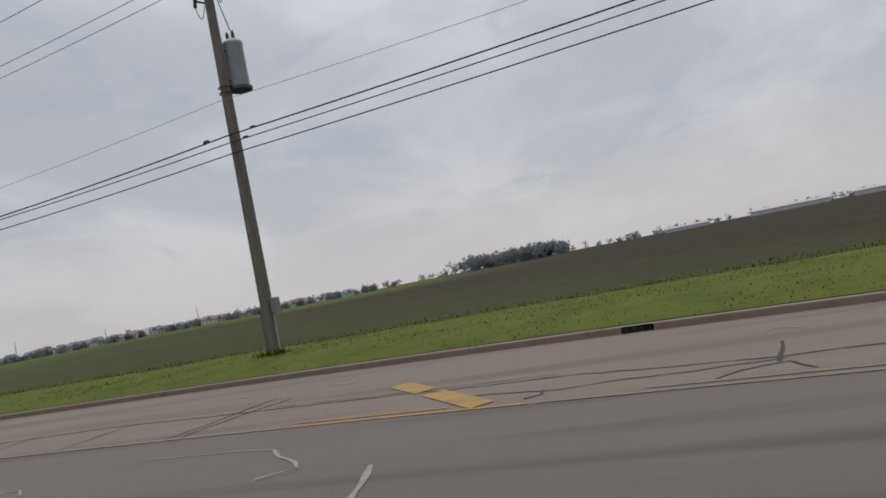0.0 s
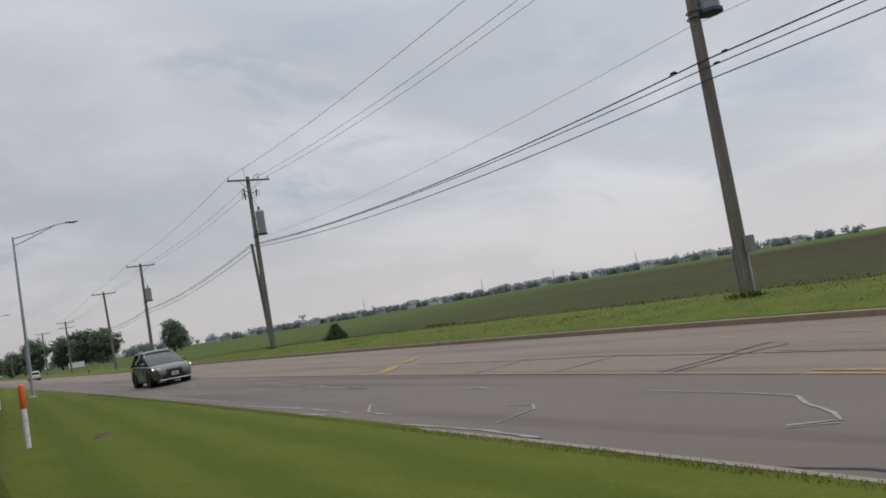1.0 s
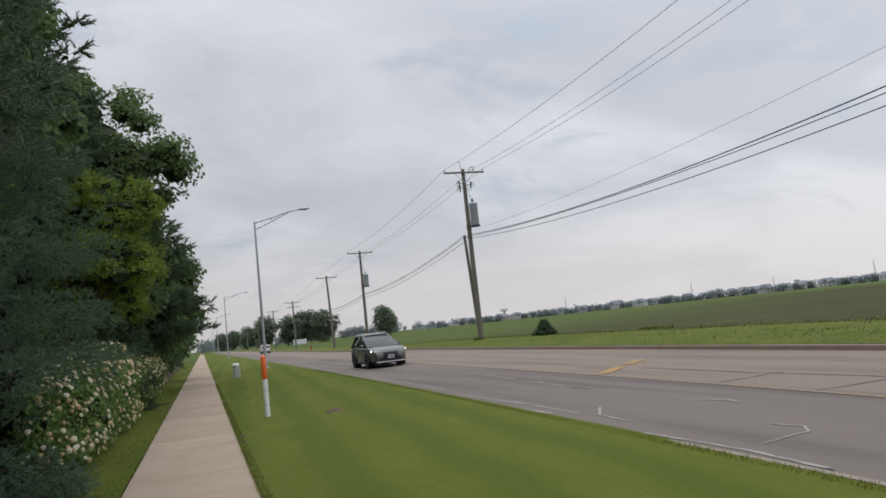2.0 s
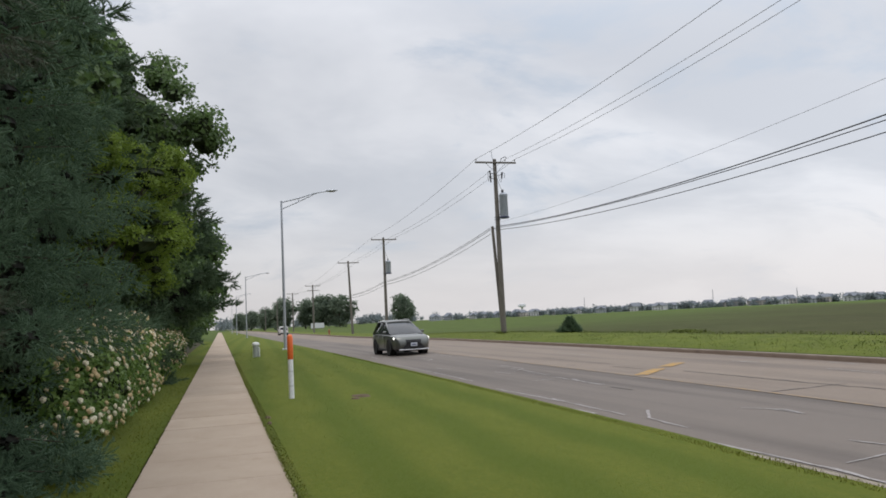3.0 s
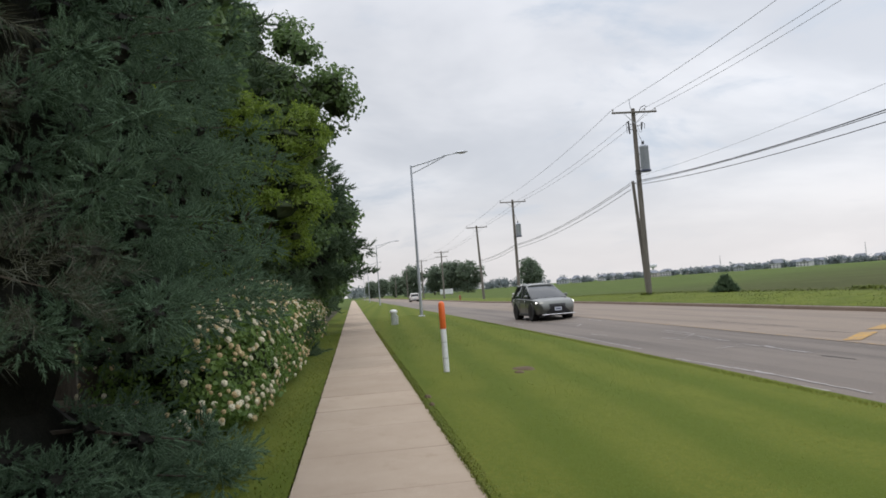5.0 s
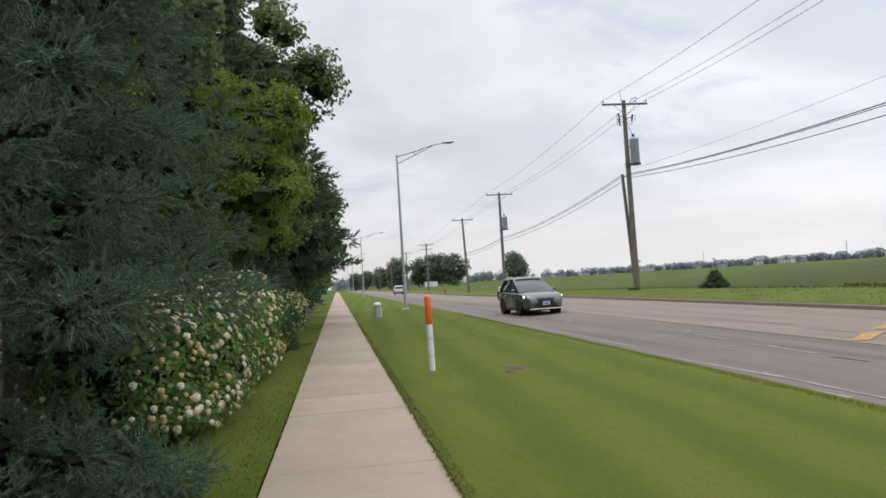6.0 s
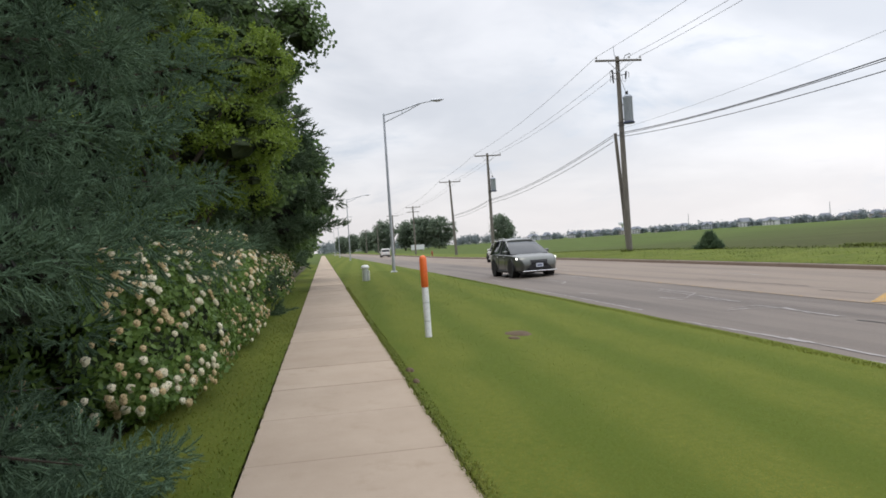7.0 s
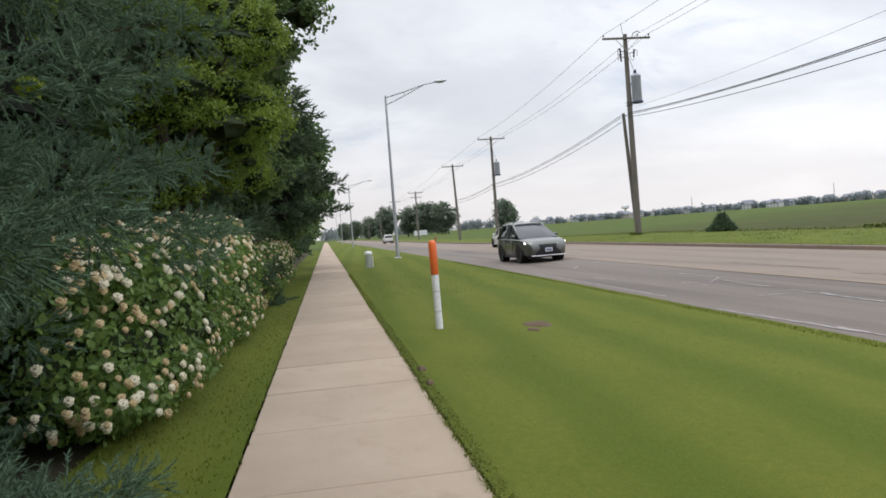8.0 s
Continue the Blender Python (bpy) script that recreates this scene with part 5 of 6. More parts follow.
def ball_template():
    """A coarse ball of six corners and twelve edge points."""
    c = [(1, 0, 0), (-1, 0, 0), (0, 1, 0), (0, -1, 0), (0, 0, 1), (0, 0, -1)]
    V, F, seen = [np.array(p, float) for p in c], [], {}

    def half(i, j):
        key = (min(i, j), max(i, j))
        if key not in seen:
            m = V[i] + V[j]
            V.append(m / np.linalg.norm(m))
            seen[key] = len(V) - 1
        return seen[key]

    for x in (0, 1):
        for y in (2, 3):
            for z in (4, 5):
                a, b, d = half(x, y), half(y, z), half(z, x)
                F += [(x, a, d), (a, y, b), (d, b, z), (a, b, d)]
    return np.array(V), np.array(F)


BALL, BALL_F = ball_template()


def balls(P, R, rng, rough=0.14):
    """Rough solid bodies standing in for inner shade, about points P with half-sizes R (n x 3), as arrays."""
    V = P[:, None] + BALL[None] * R[:, None] * rng.uniform(1 - rough, 1 + rough, (len(P), len(BALL), 1))
    return V.reshape(-1, 3), (BALL_F[None] + (np.arange(len(P)) * len(BALL))[:, None, None]).reshape(-1, 3)


def conifer(name, x, y, h, R, seed, mat, label, near, far, size, gap, per, low=0.12, power=0.6, even=0.8, fine_to=5.5, droop=1.0, dense=1.0, bare=(0, 0)):
    """A spruce or pine: whorls of arching boughs, side branchlets along each, and finger-like shoots along those."""
    rng = np.random.default_rng(seed)
    t = thing(name, (x, y, 0.0), label, "tree", "trees along the sidewalk")
    Build().tube([(0, 0, -0.2), (0.02, 0, h * 0.4), (0, 0.03, h)], [0.17 + 0.008 * h, 0.12, 0.015], 10).done("trunk", MAT_BARK, t, True)
    pts, dirs, sizes, coarse, heart, heart_r = [], [], [], [], [], []
    wood = Build()
    z, turn = low, rng.uniform(0, 6)
    up = np.array((0, 0, 1.0))
    while z < h - 0.3:
        f = (z - low) / (h - low)
        reach = R * (1 - f) ** power + 0.12
        n = max(4, int(per * (1 - 0.4 * f)))
        turn += 0.7
        for k in range(n):
            az = turn + 2 * math.pi * (k + rng.uniform(-0.28, 0.28)) / n
            if math.sin(az) < -0.3 and rng.uniform() < 0.75 or bare[0] < z < bare[1] and rng.uniform() < 0.75:
                continue
            ln = reach * rng.uniform(even, 1.04)
            out = np.array((math.cos(az), math.sin(az), 0))
            side = np.array((-out[1], out[0], 0))
            drop, zz = rng.uniform(0.2, 0.36) * (1 - f) * droop, z + rng.uniform(-0.2, 0.2)
            high = zz > fine_to or out[1] < -0.45

            def at(s):
                return out * ln * s + up * max(0.06, zz + (0.14 + 0.5 * f) * ln * s - drop * ln * s * s + 0.16 * ln * max(0, s - 0.72))

            end = 0.97
            while end > 0.3 and at(end)[1] + y > -1.35 and at(end)[2] < 2.6:
                end -= 0.05
            wood.tube([at(0), at(0.5 * end), at(end)], [0.018 + 0.006 * ln, 0.012 + 0.003 * ln, 0.004], 4, False)
            fl = size * (1.7 if high else 1.0)
            along_ = at(1.0) - at(0.6)
            along_ /= np.linalg.norm(along_)
            # rounded clumps of shoots along the bough and its side branches
            for s in np.linspace(0.42, 1.0, max(3, int(2.2 * ln ** 0.5 + 0.8))):
                for sg in (-1, 0, 1):
                    if sg and (s > 0.93 or rng.uniform() < 0.35):
                        continue
                    off = sg * ln * (0.12 + 0.34 * (1.0 - s)) * rng.uniform(0.7, 1.3)
                    c = at(min(1.0, s + rng.uniform(-0.07, 0.07))) + side * off - along_ * abs(off) * 0.15 - up * (abs(off) * rng.uniform(0.05, 0.4) * droop + rng.uniform(-0.04, 0.1))
                    rc = ln * rng.uniform(0.075, 0.14) + 0.03
                    q = max(6, int(dense * 24 * (rc / fl) ** 1.5))
                    d = rng.normal(size=(q, 3))
                    d /= np.linalg.norm(d, axis=1, keepdims=True)
                    d = d[(d[:, 0] * 0.6 + d[:, 1] * 0.8 > -0.45) | (rng.uniform(0, 1, q) < 0.3)]
                    q = len(d)
                    lead = out * 0.6 + side * 0.35 * sg + up * 0.05
                    pts.append(c + (d + lead * 0.5) * rc * (1, 1, 0.72) * rng.uniform(0.35, 0.85, (q, 1)))
                    dirs.append(d * (1, 1, 0.85) + lead * 0.5 + rng.normal(0, 0.2, (q, 3)))
                    sizes.append(fl * rng.uniform(0.7, 1.2, q)), coarse.append(np.full(q, high))
                    # dark body within the clump, for the shade behind its shoots
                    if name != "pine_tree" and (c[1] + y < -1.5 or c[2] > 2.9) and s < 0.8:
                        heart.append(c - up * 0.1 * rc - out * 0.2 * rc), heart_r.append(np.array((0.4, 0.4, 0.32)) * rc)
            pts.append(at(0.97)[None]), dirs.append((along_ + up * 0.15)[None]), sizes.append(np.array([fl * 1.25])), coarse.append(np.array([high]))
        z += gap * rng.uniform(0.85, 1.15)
    # dark column round the trunk stands in for shade deep in the tree
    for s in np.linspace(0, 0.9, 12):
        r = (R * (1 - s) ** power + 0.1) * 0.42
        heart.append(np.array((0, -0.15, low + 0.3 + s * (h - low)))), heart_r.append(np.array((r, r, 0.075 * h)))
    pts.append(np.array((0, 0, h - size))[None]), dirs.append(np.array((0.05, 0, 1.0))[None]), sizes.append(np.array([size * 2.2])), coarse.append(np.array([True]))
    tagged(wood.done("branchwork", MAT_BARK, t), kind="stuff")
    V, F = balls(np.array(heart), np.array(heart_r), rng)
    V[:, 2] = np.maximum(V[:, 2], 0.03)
    tagged(mesh_np("inner_growth", V, F, MAT_INNER_SHADE, t), "dark solid cores that stand in for shade inside the boughs", kind="stuff")
    P, D, S, C = np.concatenate(pts), np.concatenate(dirs), np.concatenate(sizes), np.concatenate(coarse)
    keep = ((P[:, 1] + y < -1.05 - rng.uniform(0, 0.3, len(P))) | ((P[:, 1] + y < -0.85) & (P[:, 2] > 1.6)) | (P[:, 2] > 2.6)) & (P[:, 1] > -0.55 * R)
    P, D, S, C = P[keep], D[keep], S[keep], C[keep]
    P[:, 2] = np.maximum(P[:, 2], 0.05)
    V, F = scatter(*near, frames_from(P[~C], D[~C], rng, S[~C]))
    Vr, Fr = scatter(*far, frames_from(P[C], D[C], rng, S[C]))
    V, F = np.concatenate([V, Vr]), np.concatenate([F, Fr + len(V)])
    V[:, 2] = np.maximum(V[:, 2], 0.02)
    mesh_np("crown", V, F, mat, t)
    return t


def broadleaf(name, x, y, z0, h, R, seed, mat, label, fan, fans, lobes=9, trunk=0.16, tuft=0.32, category="tree", group="trees along the sidewalk", bark=None, lobe=(0.34, 0.52), flat=0.85, cover=1.0, core=None):
    """A broadleaved tree: trunk, limbs to each lobe of the crown, tufts all over the lobes, and leaves shingled over the tufts."""
    rng = np.random.default_rng(seed)
    t = thing(name, (x, y, 0.0), label, category, group)
    zc, rz_ = (z0 + h) / 2, (h - z0) / 2
    cs, rs = [], []
    for i in range(lobes):
        u, v = 2.4 * i + rng.uniform(-0.5, 0.5), -0.9 + 1.85 * (i + rng.uniform(0.2, 0.8)) / lobes
        k = math.sqrt(max(0, 1 - v * v)) * rng.uniform(0.5, 0.74)
        cs.append((R * k * math.cos(u), R * k * math.sin(u), zc + rz_ * v * 0.72))
        rs.append(min(R, rz_) * rng.uniform(*lobe))
    cs.append((0, 0, zc)), rs.append(min(R, rz_) * 0.62)
    cs, rs = np.array(cs), np.array(rs)
    wood = Build()
    wood.tube([(0, 0, -0.15), (0.03, 0.02, z0 * 0.6), (0, 0.05, zc)], [trunk * 1.25, trunk, trunk * 0.55], 9)
    wood.done("trunk", bark or MAT_BARK, t, True)
    limbs = Build()
    for c in cs[:-1]:
        s = np.array((0, 0.02, max(z0 * 0.55, c[2] * 0.55)))
        limbs.tube([s, s * 0.5 + c * 0.5 + (0, 0, -0.12 * R), c], [trunk * 0.5, trunk * 0.3, trunk * 0.1], 5, False)
        for _ in range(4):
            limbs.tube([s * 0.4 + c * 0.6, c + rng.normal(0, 0.55, 3) * R * 0.45], [trunk * 0.16, trunk * 0.04], 4, False)
    tagged(limbs.done("limbwork", bark or MAT_BARK, t), kind="stuff")
    # tufts on the outside of the lobes
    T, TR, TN = [], [], []
    for i, (c, r) in enumerate(zip(cs, rs)):
        m = max(5, int(cover * 4.2 / tuft ** 2))
        d = rng.normal(size=(m, 3))
        d /= np.linalg.norm(d, axis=1, keepdims=True)
        p = c + d * r * (1, 1, 0.92) * rng.uniform(0.86, 1.06, (m, 1))
        inside = np.zeros(m, bool)
        for j in range(len(cs)):
            if j != i:
                inside |= np.linalg.norm(p - cs[j], axis=1) < rs[j] * 0.86
        ok = ~inside & (p[:, 2] > max(0.08, z0 * 0.75)) & (p[:, 1] > -0.45 * R)
        T.append(p[ok]), TN.append(d[ok]), TR.append(r * tuft * rng.uniform(0.7, 1.3, ok.sum()))
    T, TR, TN = np.concatenate(T), np.concatenate(TR), np.concatenate(TN)
    n = len(T)
    # solid hearts of lobes and tufts imitate the shade among the leaves
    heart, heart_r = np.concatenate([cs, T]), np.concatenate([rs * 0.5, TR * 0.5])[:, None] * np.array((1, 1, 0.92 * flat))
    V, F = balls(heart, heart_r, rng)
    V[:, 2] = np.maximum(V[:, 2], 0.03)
    tagged(mesh_np("inner_growth", V, F, core or MAT_LEAF_INNER_SHADE, t), "solid cores that stand in for shade inside the foliage", kind="stuff")
    d = rng.normal(size=(n, fans, 3)) + TN[:, None] * 0.75 + (0, 0, 0.35)
    d /= np.linalg.norm(d, axis=2, keepdims=True)
    P = T[:, None] + d * TR[:, None, None] * (1, 1, flat) * rng.uniform(0.6, 1.18, (n, fans, 1))
    P, N = P.reshape(-1, 3), (d * 0.8 + (0, 0, 0.35)).reshape(-1, 3) + rng.normal(0, 0.4, (n * fans, 3))
    ok = P[:, 2] > 0.06
    V, F = scatter(*fan, frames_facing(P[ok], N[ok], rng, rng.uniform(0.75, 1.25, ok.sum())))
    mesh_np("crown", V, F, mat, t)
    return t, cs, rs


rng0 = np.random.default_rng(11)
FINGER_NEAR = finger(17, 3, 0.33, 0.05, 0.08, rng0)
FINGER_MID = finger(14, 3, 0.38, 0.055, 0.09, rng0)
FINGER_FAR = finger(12, 3, 0.40, 0.075, 0.11, rng0)
PINE_TUFT = needle_spray(0, 52, 0.55, 0.0065, rng0)
FAN_LEAF = leaf_fan(6, 0.16, 0.19, rng0, 0.55)
FAN_GOLD = leaf_fan(6, 0.13, 0.13, rng0, 0.6)
FAN_LOCUST = leaf_fan(9, 0.10, 0.075, rng0, 0.6)
FAN_FAR = leaf_fan(5, 0.26, 0.32, rng0, 0.55)
FAN_GROVE = leaf_fan(5, 0.8, 0.75, rng0)
FAN_BUSH = leaf_fan(5, 0.065, 0.078, rng0, 0.5)
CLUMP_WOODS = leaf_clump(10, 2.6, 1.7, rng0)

# the row beside the sidewalk, from the nearest on
# two spruces out of view, added to shade the row's east faces
conifer("spruce_tree", -1.2, -4.6, 10.0, 2.6, 27, MAT_SPRUCE_DARK, "unseen dark spruce added to shade the trees of the row", FINGER_FAR, FINGER_FAR, 0.6, 0.8, 7, 0.3)
conifer("spruce_tree", -5.5, -4.4, 11.0, 2.6, 28, MAT_SPRUCE_DARK, "unseen dark spruce added to shade the trees of the row", FINGER_FAR, FINGER_FAR, 0.5, 0.75, 7, 0.3)
conifer("pine_tree", -9.3, -3.3, 9.5, 2.35, 21, MAT_PINE, "grey-green pine with long needles beside the sidewalk", PINE_TUFT, PINE_TUFT, 0.27, 0.75, 6, 2.0, fine_to=4.5, dense=0.42)
conifer("blue_spruce", -13.2, -3.4, 11.5, 2.75, 22, MAT_SPRUCE, "dense blue-green spruce with branches down to the ground", FINGER_NEAR, FINGER_MID, 0.105, 0.54, 9, 0.12, 0.5, fine_to=4.0, dense=0.72, bare=(0.9, 1.4))
conifer("blue_spruce", -17.2, -3.6, 11.0, 2.75, 23, MAT_SPRUCE, "dense dark blue-green spruce behind the flowering shrub", FINGER_NEAR, FINGER_MID, 0.115, 0.68, 7, 1.8, 0.55, fine_to=4.6, dense=0.62)
conifer("spruce_tree", -28.5, -4.2, 15.0, 3.2, 24, MAT_SPRUCE_DARK, "tall dark spruce with drooping branches in the tree row", FINGER_MID, FINGER_FAR, 0.25, 0.95, 7, 0.2, fine_to=6.5, dense=0.8)
conifer("spruce_tree", -41.5, -2.9, 9.5, 4.3, 25, MAT_SPRUCE_DARK, "broad dark spruce reaching over the sidewalk", FINGER_FAR, FINGER_FAR, 0.34, 1.0, 8, 2.9, 0.5, dense=0.8)
conifer("spruce_tree", -62.0, -4.4, 11.0, 3.0, 26, MAT_SPRUCE_DARK, "dark spruce far down the tree row", FINGER_FAR, FINGER_FAR, 0.75, 0.9, 7, 1.8, 0.5)
broadleaf("young_maple", -20.4, -4.6, 3.3, 7.2, 1.5, 31, MAT_LEAF_GOLD, "young maple with bright yellow-green leaves among the spruces", FAN_GOLD, 16, 8, 0.1, 0.36)
broadleaf("locust_tree", -25.3, -3.1, 1.9, 7.2, 2.9, 32, MAT_LEAF_LIME, "locust tree with fine yellow-green drooping foliage", FAN_LOCUST, 30, 14, 0.14, 0.40, lobe=(0.28, 0.42), flat=0.6)
broadleaf("maple_tree", -34.5, -4.7, 2.2, 12.4, 4.5, 33, MAT_LEAF, "tall maple with deep green leaves in the tree row", FAN_LEAF, 30, 16, 0.22, 0.30)
broadleaf("maple_tree", -22.0, -5.8, 3.0, 12.0, 3.5, 36, MAT_LEAF, "tall maple with deep green leaves in the tree row", FAN_LEAF, 24, 14, 0.2, 0.32)
broadleaf("maple_tree", -51.0, -5.0, 1.5, 10.5, 4.9, 34, MAT_LEAF, "broad maple with deep green leaves in the tree row", FAN_FAR, 16, 12, 0.22)
broadleaf("maple_tree", -74.0, -5.8, 1.5, 10.0, 5.0, 35, MAT_LEAF, "maple far down the tree row", FAN_FAR, 12, 10, 0.22)
broadleaf("maple_tree", -90.0, -5.8, 1.2, 10.0, 5.0, 37, MAT_LEAF, "maple far down the tree row", FAN_FAR, 10, 10, 0.22)
for k, (tx, th) in enumerate(((-108, 9.5), (-135, 9.5), (-170, 10))):
    broadleaf("maple_tree", tx, -6.0, 1.0, th, 5.0, 60 + k, MAT_LEAF, "maple far down the tree row", FAN_GROVE, 5, 9, 0.22, 0.4)
# trees behind the row
for k, (tx, ty, th) in enumerate(((-9.5, -9.5, 10), (-19, -9.5, 11), (-30, -10, 12), (-1.0, -8.5, 10), (-44, -10, 12))):
    broadleaf("background_tree", tx, ty, 1.0, th, 4.6, 70 + k, MAT_LEAF, "deep green broadleaved tree behind the row", FAN_FAR, 8, 9, 0.2, 0.38)


def dead_branches():
    t = thing("dead_branch", (-10.3, -1.75, 0.12), "bare grey dead twigs low under the spruce", "branch")
    rng = np.random.default_rng(5)
    b = Build()
    for i in range(10):
        d = np.array((rng.uniform(-1, 0.4), rng.uniform(0.0, 0.5), rng.uniform(0.0, 0.7)))
        o = np.array((rng.uniform(-0.25, 0.25), rng.uniform(-0.3, 0.1), 0.0))
        b.tube([o, o + d * 0.35 + (0, 0, 0.05), o + d * 0.8], [0.012, 0.008, 0.003], 5, False)
    b.done("twig", MAT_BARK_PALE, t)


dead_branches()


def flower_head_mesh():
    """A domed cluster of small florets."""
    rng = np.random.default_rng(3)
    V, F = [], []
    for s0, s1, r0, r1 in ((-0.35, 0.3, 0.8, 0.85), (0.3, 0.75, 0.85, 0.35)):
        k = len(V)
        for z, r in ((s0, r0), (s1, r1)):
            V += [np.array((r * math.cos(1.257 * q), r * math.sin(1.257 * q), z)) for q in range(5)]
        for q in range(5):
            F += [(k + q, k + (q + 1) % 5, k + 5 + (q + 1) % 5), (k + q, k + 5 + (q + 1) % 5, k + 5 + q)]
    for i in range(18):
        u, v = rng.uniform(0, 2 * math.pi), rng.uniform(-0.3, 1.0)
        k = math.sqrt(1 - min(1, v * v))
        n = np.array((k * math.cos(u), k * math.sin(u), v * 0.8))
        a = np.cross(n, (0.3, 0.5, 0.8))
        a /= np.linalg.norm(a)
        b = np.cross(n, a)
        c, s = n * 0.85, 0.42
        j = len(V)
        V += [c + a * s, c + b * s, c - a * s, c - b * s, c + n * 0.28]
        F += [(j, j + 1, j + 4), (j + 1, j + 2, j + 4), (j + 2, j + 3, j + 4), (j + 3, j, j + 4)]
    return V, F


def flowering_shrub(x, y, rx, ry, h, seed, heads, leaves):
    rng = np.random.default_rng(seed)
    t = thing("flowering_shrub", (x, y, 0.0), "rounded green viburnum shrub covered in cream flower heads", "shrub", "shrubs by the sidewalk")
    stems = Build()
    for i in range(16):
        u = rng.uniform(0, 2 * math.pi)
        k = rng.uniform(0.3, 0.85)
        e = (rx * k * math.cos(u), ry * k * math.sin(u), h * rng.uniform(0.5, 0.85))
        stems.tube([(0.15 * e[0], 0.15 * e[1], -0.1), (0.6 * e[0], 0.6 * e[1], e[2] * 0.5), e], [0.022, 0.016, 0.006], 5, False)
    tagged(stems.done("stemwork", MAT_BARK, t), kind="stuff")

    def surface(d):
        lump = np.array([1 + 0.16 * noise.noise((p[0] * 2.6 + seed, p[1] * 2.6, p[2] * 2.6)) + 0.09 * noise.noise((p[0] * 6, p[1] * 6 + seed, p[2] * 6)) for p in d])
        zc = h * 0.5
        P = d * (rx, ry, h * 0.53) * lump[:, None]
        P[:, 2] += zc
        return P

    d = rng.normal(size=(leaves, 3))
    d = d[d[:, 1] > -0.9]
    d /= np.linalg.norm(d, axis=1, keepdims=True)
    sq = np.sign(d) * np.abs(d) ** 0.62
    P = surface(sq)
    P = (P - (0, 0, h * 0.5)) * rng.uniform(0.78, 1.04, (len(d), 1)) + (0, 0, h * 0.5)
    ok = P[:, 2] > 0.06
    V, F = scatter(*FAN_BUSH, frames_facing(P[ok], d[ok] + (0, 0, 0.4) + rng.normal(0, 0.4, d[ok].shape), rng, rng.uniform(0.75, 1.3, ok.sum())))
    # dark bodies under the leaves put in the shrub's inner shade
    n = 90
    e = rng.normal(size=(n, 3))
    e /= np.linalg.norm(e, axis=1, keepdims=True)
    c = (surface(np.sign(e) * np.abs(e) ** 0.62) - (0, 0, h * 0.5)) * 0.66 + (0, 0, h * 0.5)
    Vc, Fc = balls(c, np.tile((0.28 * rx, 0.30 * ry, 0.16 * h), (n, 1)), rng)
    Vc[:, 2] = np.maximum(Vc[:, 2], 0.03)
    tagged(mesh_np("inner_growth", Vc, Fc, MAT_LEAF_INNER_SHADE, t), "solid cores that stand in for shade inside the foliage", kind="stuff")
    mesh_np("foliage", V, F, MAT_LEAF_BUSH, t)
    V, F = flower_head_mesh()
    meshes = []
    for m in (MAT_PETAL, MAT_PETAL_OLD):
        me = bpy.data.meshes.new("flower_head")
        me.from_pydata([tuple(v) for v in V], [], F)
        me.materials.append(m)
        meshes.append(me)
    d = rng.normal(size=(heads * 6, 3)) + (0.35, 0.6, 0.15)
    d /= np.linalg.norm(d, axis=1, keepdims=True)
    sq = np.sign(d) * np.abs(d) ** 0.62
    P = surface(sq)
    P = (P - (0, 0, h * 0.5)) * 1.08 + (0, 0, h * 0.5)
    n = 0
    rest = Build()
    for p, q in zip(P, d):
        if p[2] < 0.15 or n >= 1.5 * heads or noise.noise((p[0] * 2.3 + seed, p[1] * 2.3, p[2] * 2.3)) < rng.uniform(-0.45, 0.12):
            continue
        if n >= heads:
            r = rng.uniform(0.022, 0.033)
            m = Matrix.Translation(p) @ (Vector(q) + Vector((0, 0, 0.45))).to_track_quat("Z", "Y").to_matrix().to_4x4() @ Matrix.Diagonal((r, r, r * 0.8, 1))
            rest.add([m @ Vector(v) for v in V], F)
            n += 1
            continue
        ob = new("flower_head", meshes[1 if rng.uniform() < 0.42 else 0])
        ob.parent = t
        r = rng.uniform(0.028, 0.043)
        ob.matrix_local = Matrix.Translation(p) @ (Vector(q) + Vector((0, 0, 0.45))).to_track_quat("Z", "Y").to_matrix().to_4x4() @ Matrix.Diagonal((r, r, r * 0.8, 1))
        n += 1
    tagged(rest.done("small_flower", MAT_PETAL_OLD, t), kind="stuff")
    return t


flowering_shrub(-17.9, -2.4, 2.55, 1.05, 1.66, 41, 295, 8500)
flowering_shrub(-22.6, -2.45, 2.5, 1.15, 1.85, 42, 295, 6500)
flowering_shrub(-34.5, -2.5, 2.4, 1.1, 1.5, 43, 120, 1500)
flowering_shrub(-40.0, -2.5, 2.4, 1.1, 1.5, 44, 110, 1200)
for k, sx in enumerate((-46.5, -54, -61, -69)):
    broadleaf("green_shrub", sx, -3.1, 0.15, 1.9, 1.5, 80 + k, MAT_LEAF, "rounded green shrub under the tree row", FAN_LEAF, 5, 7, 0.05, 0.42, category="shrub", group="shrubs by the sidewalk")



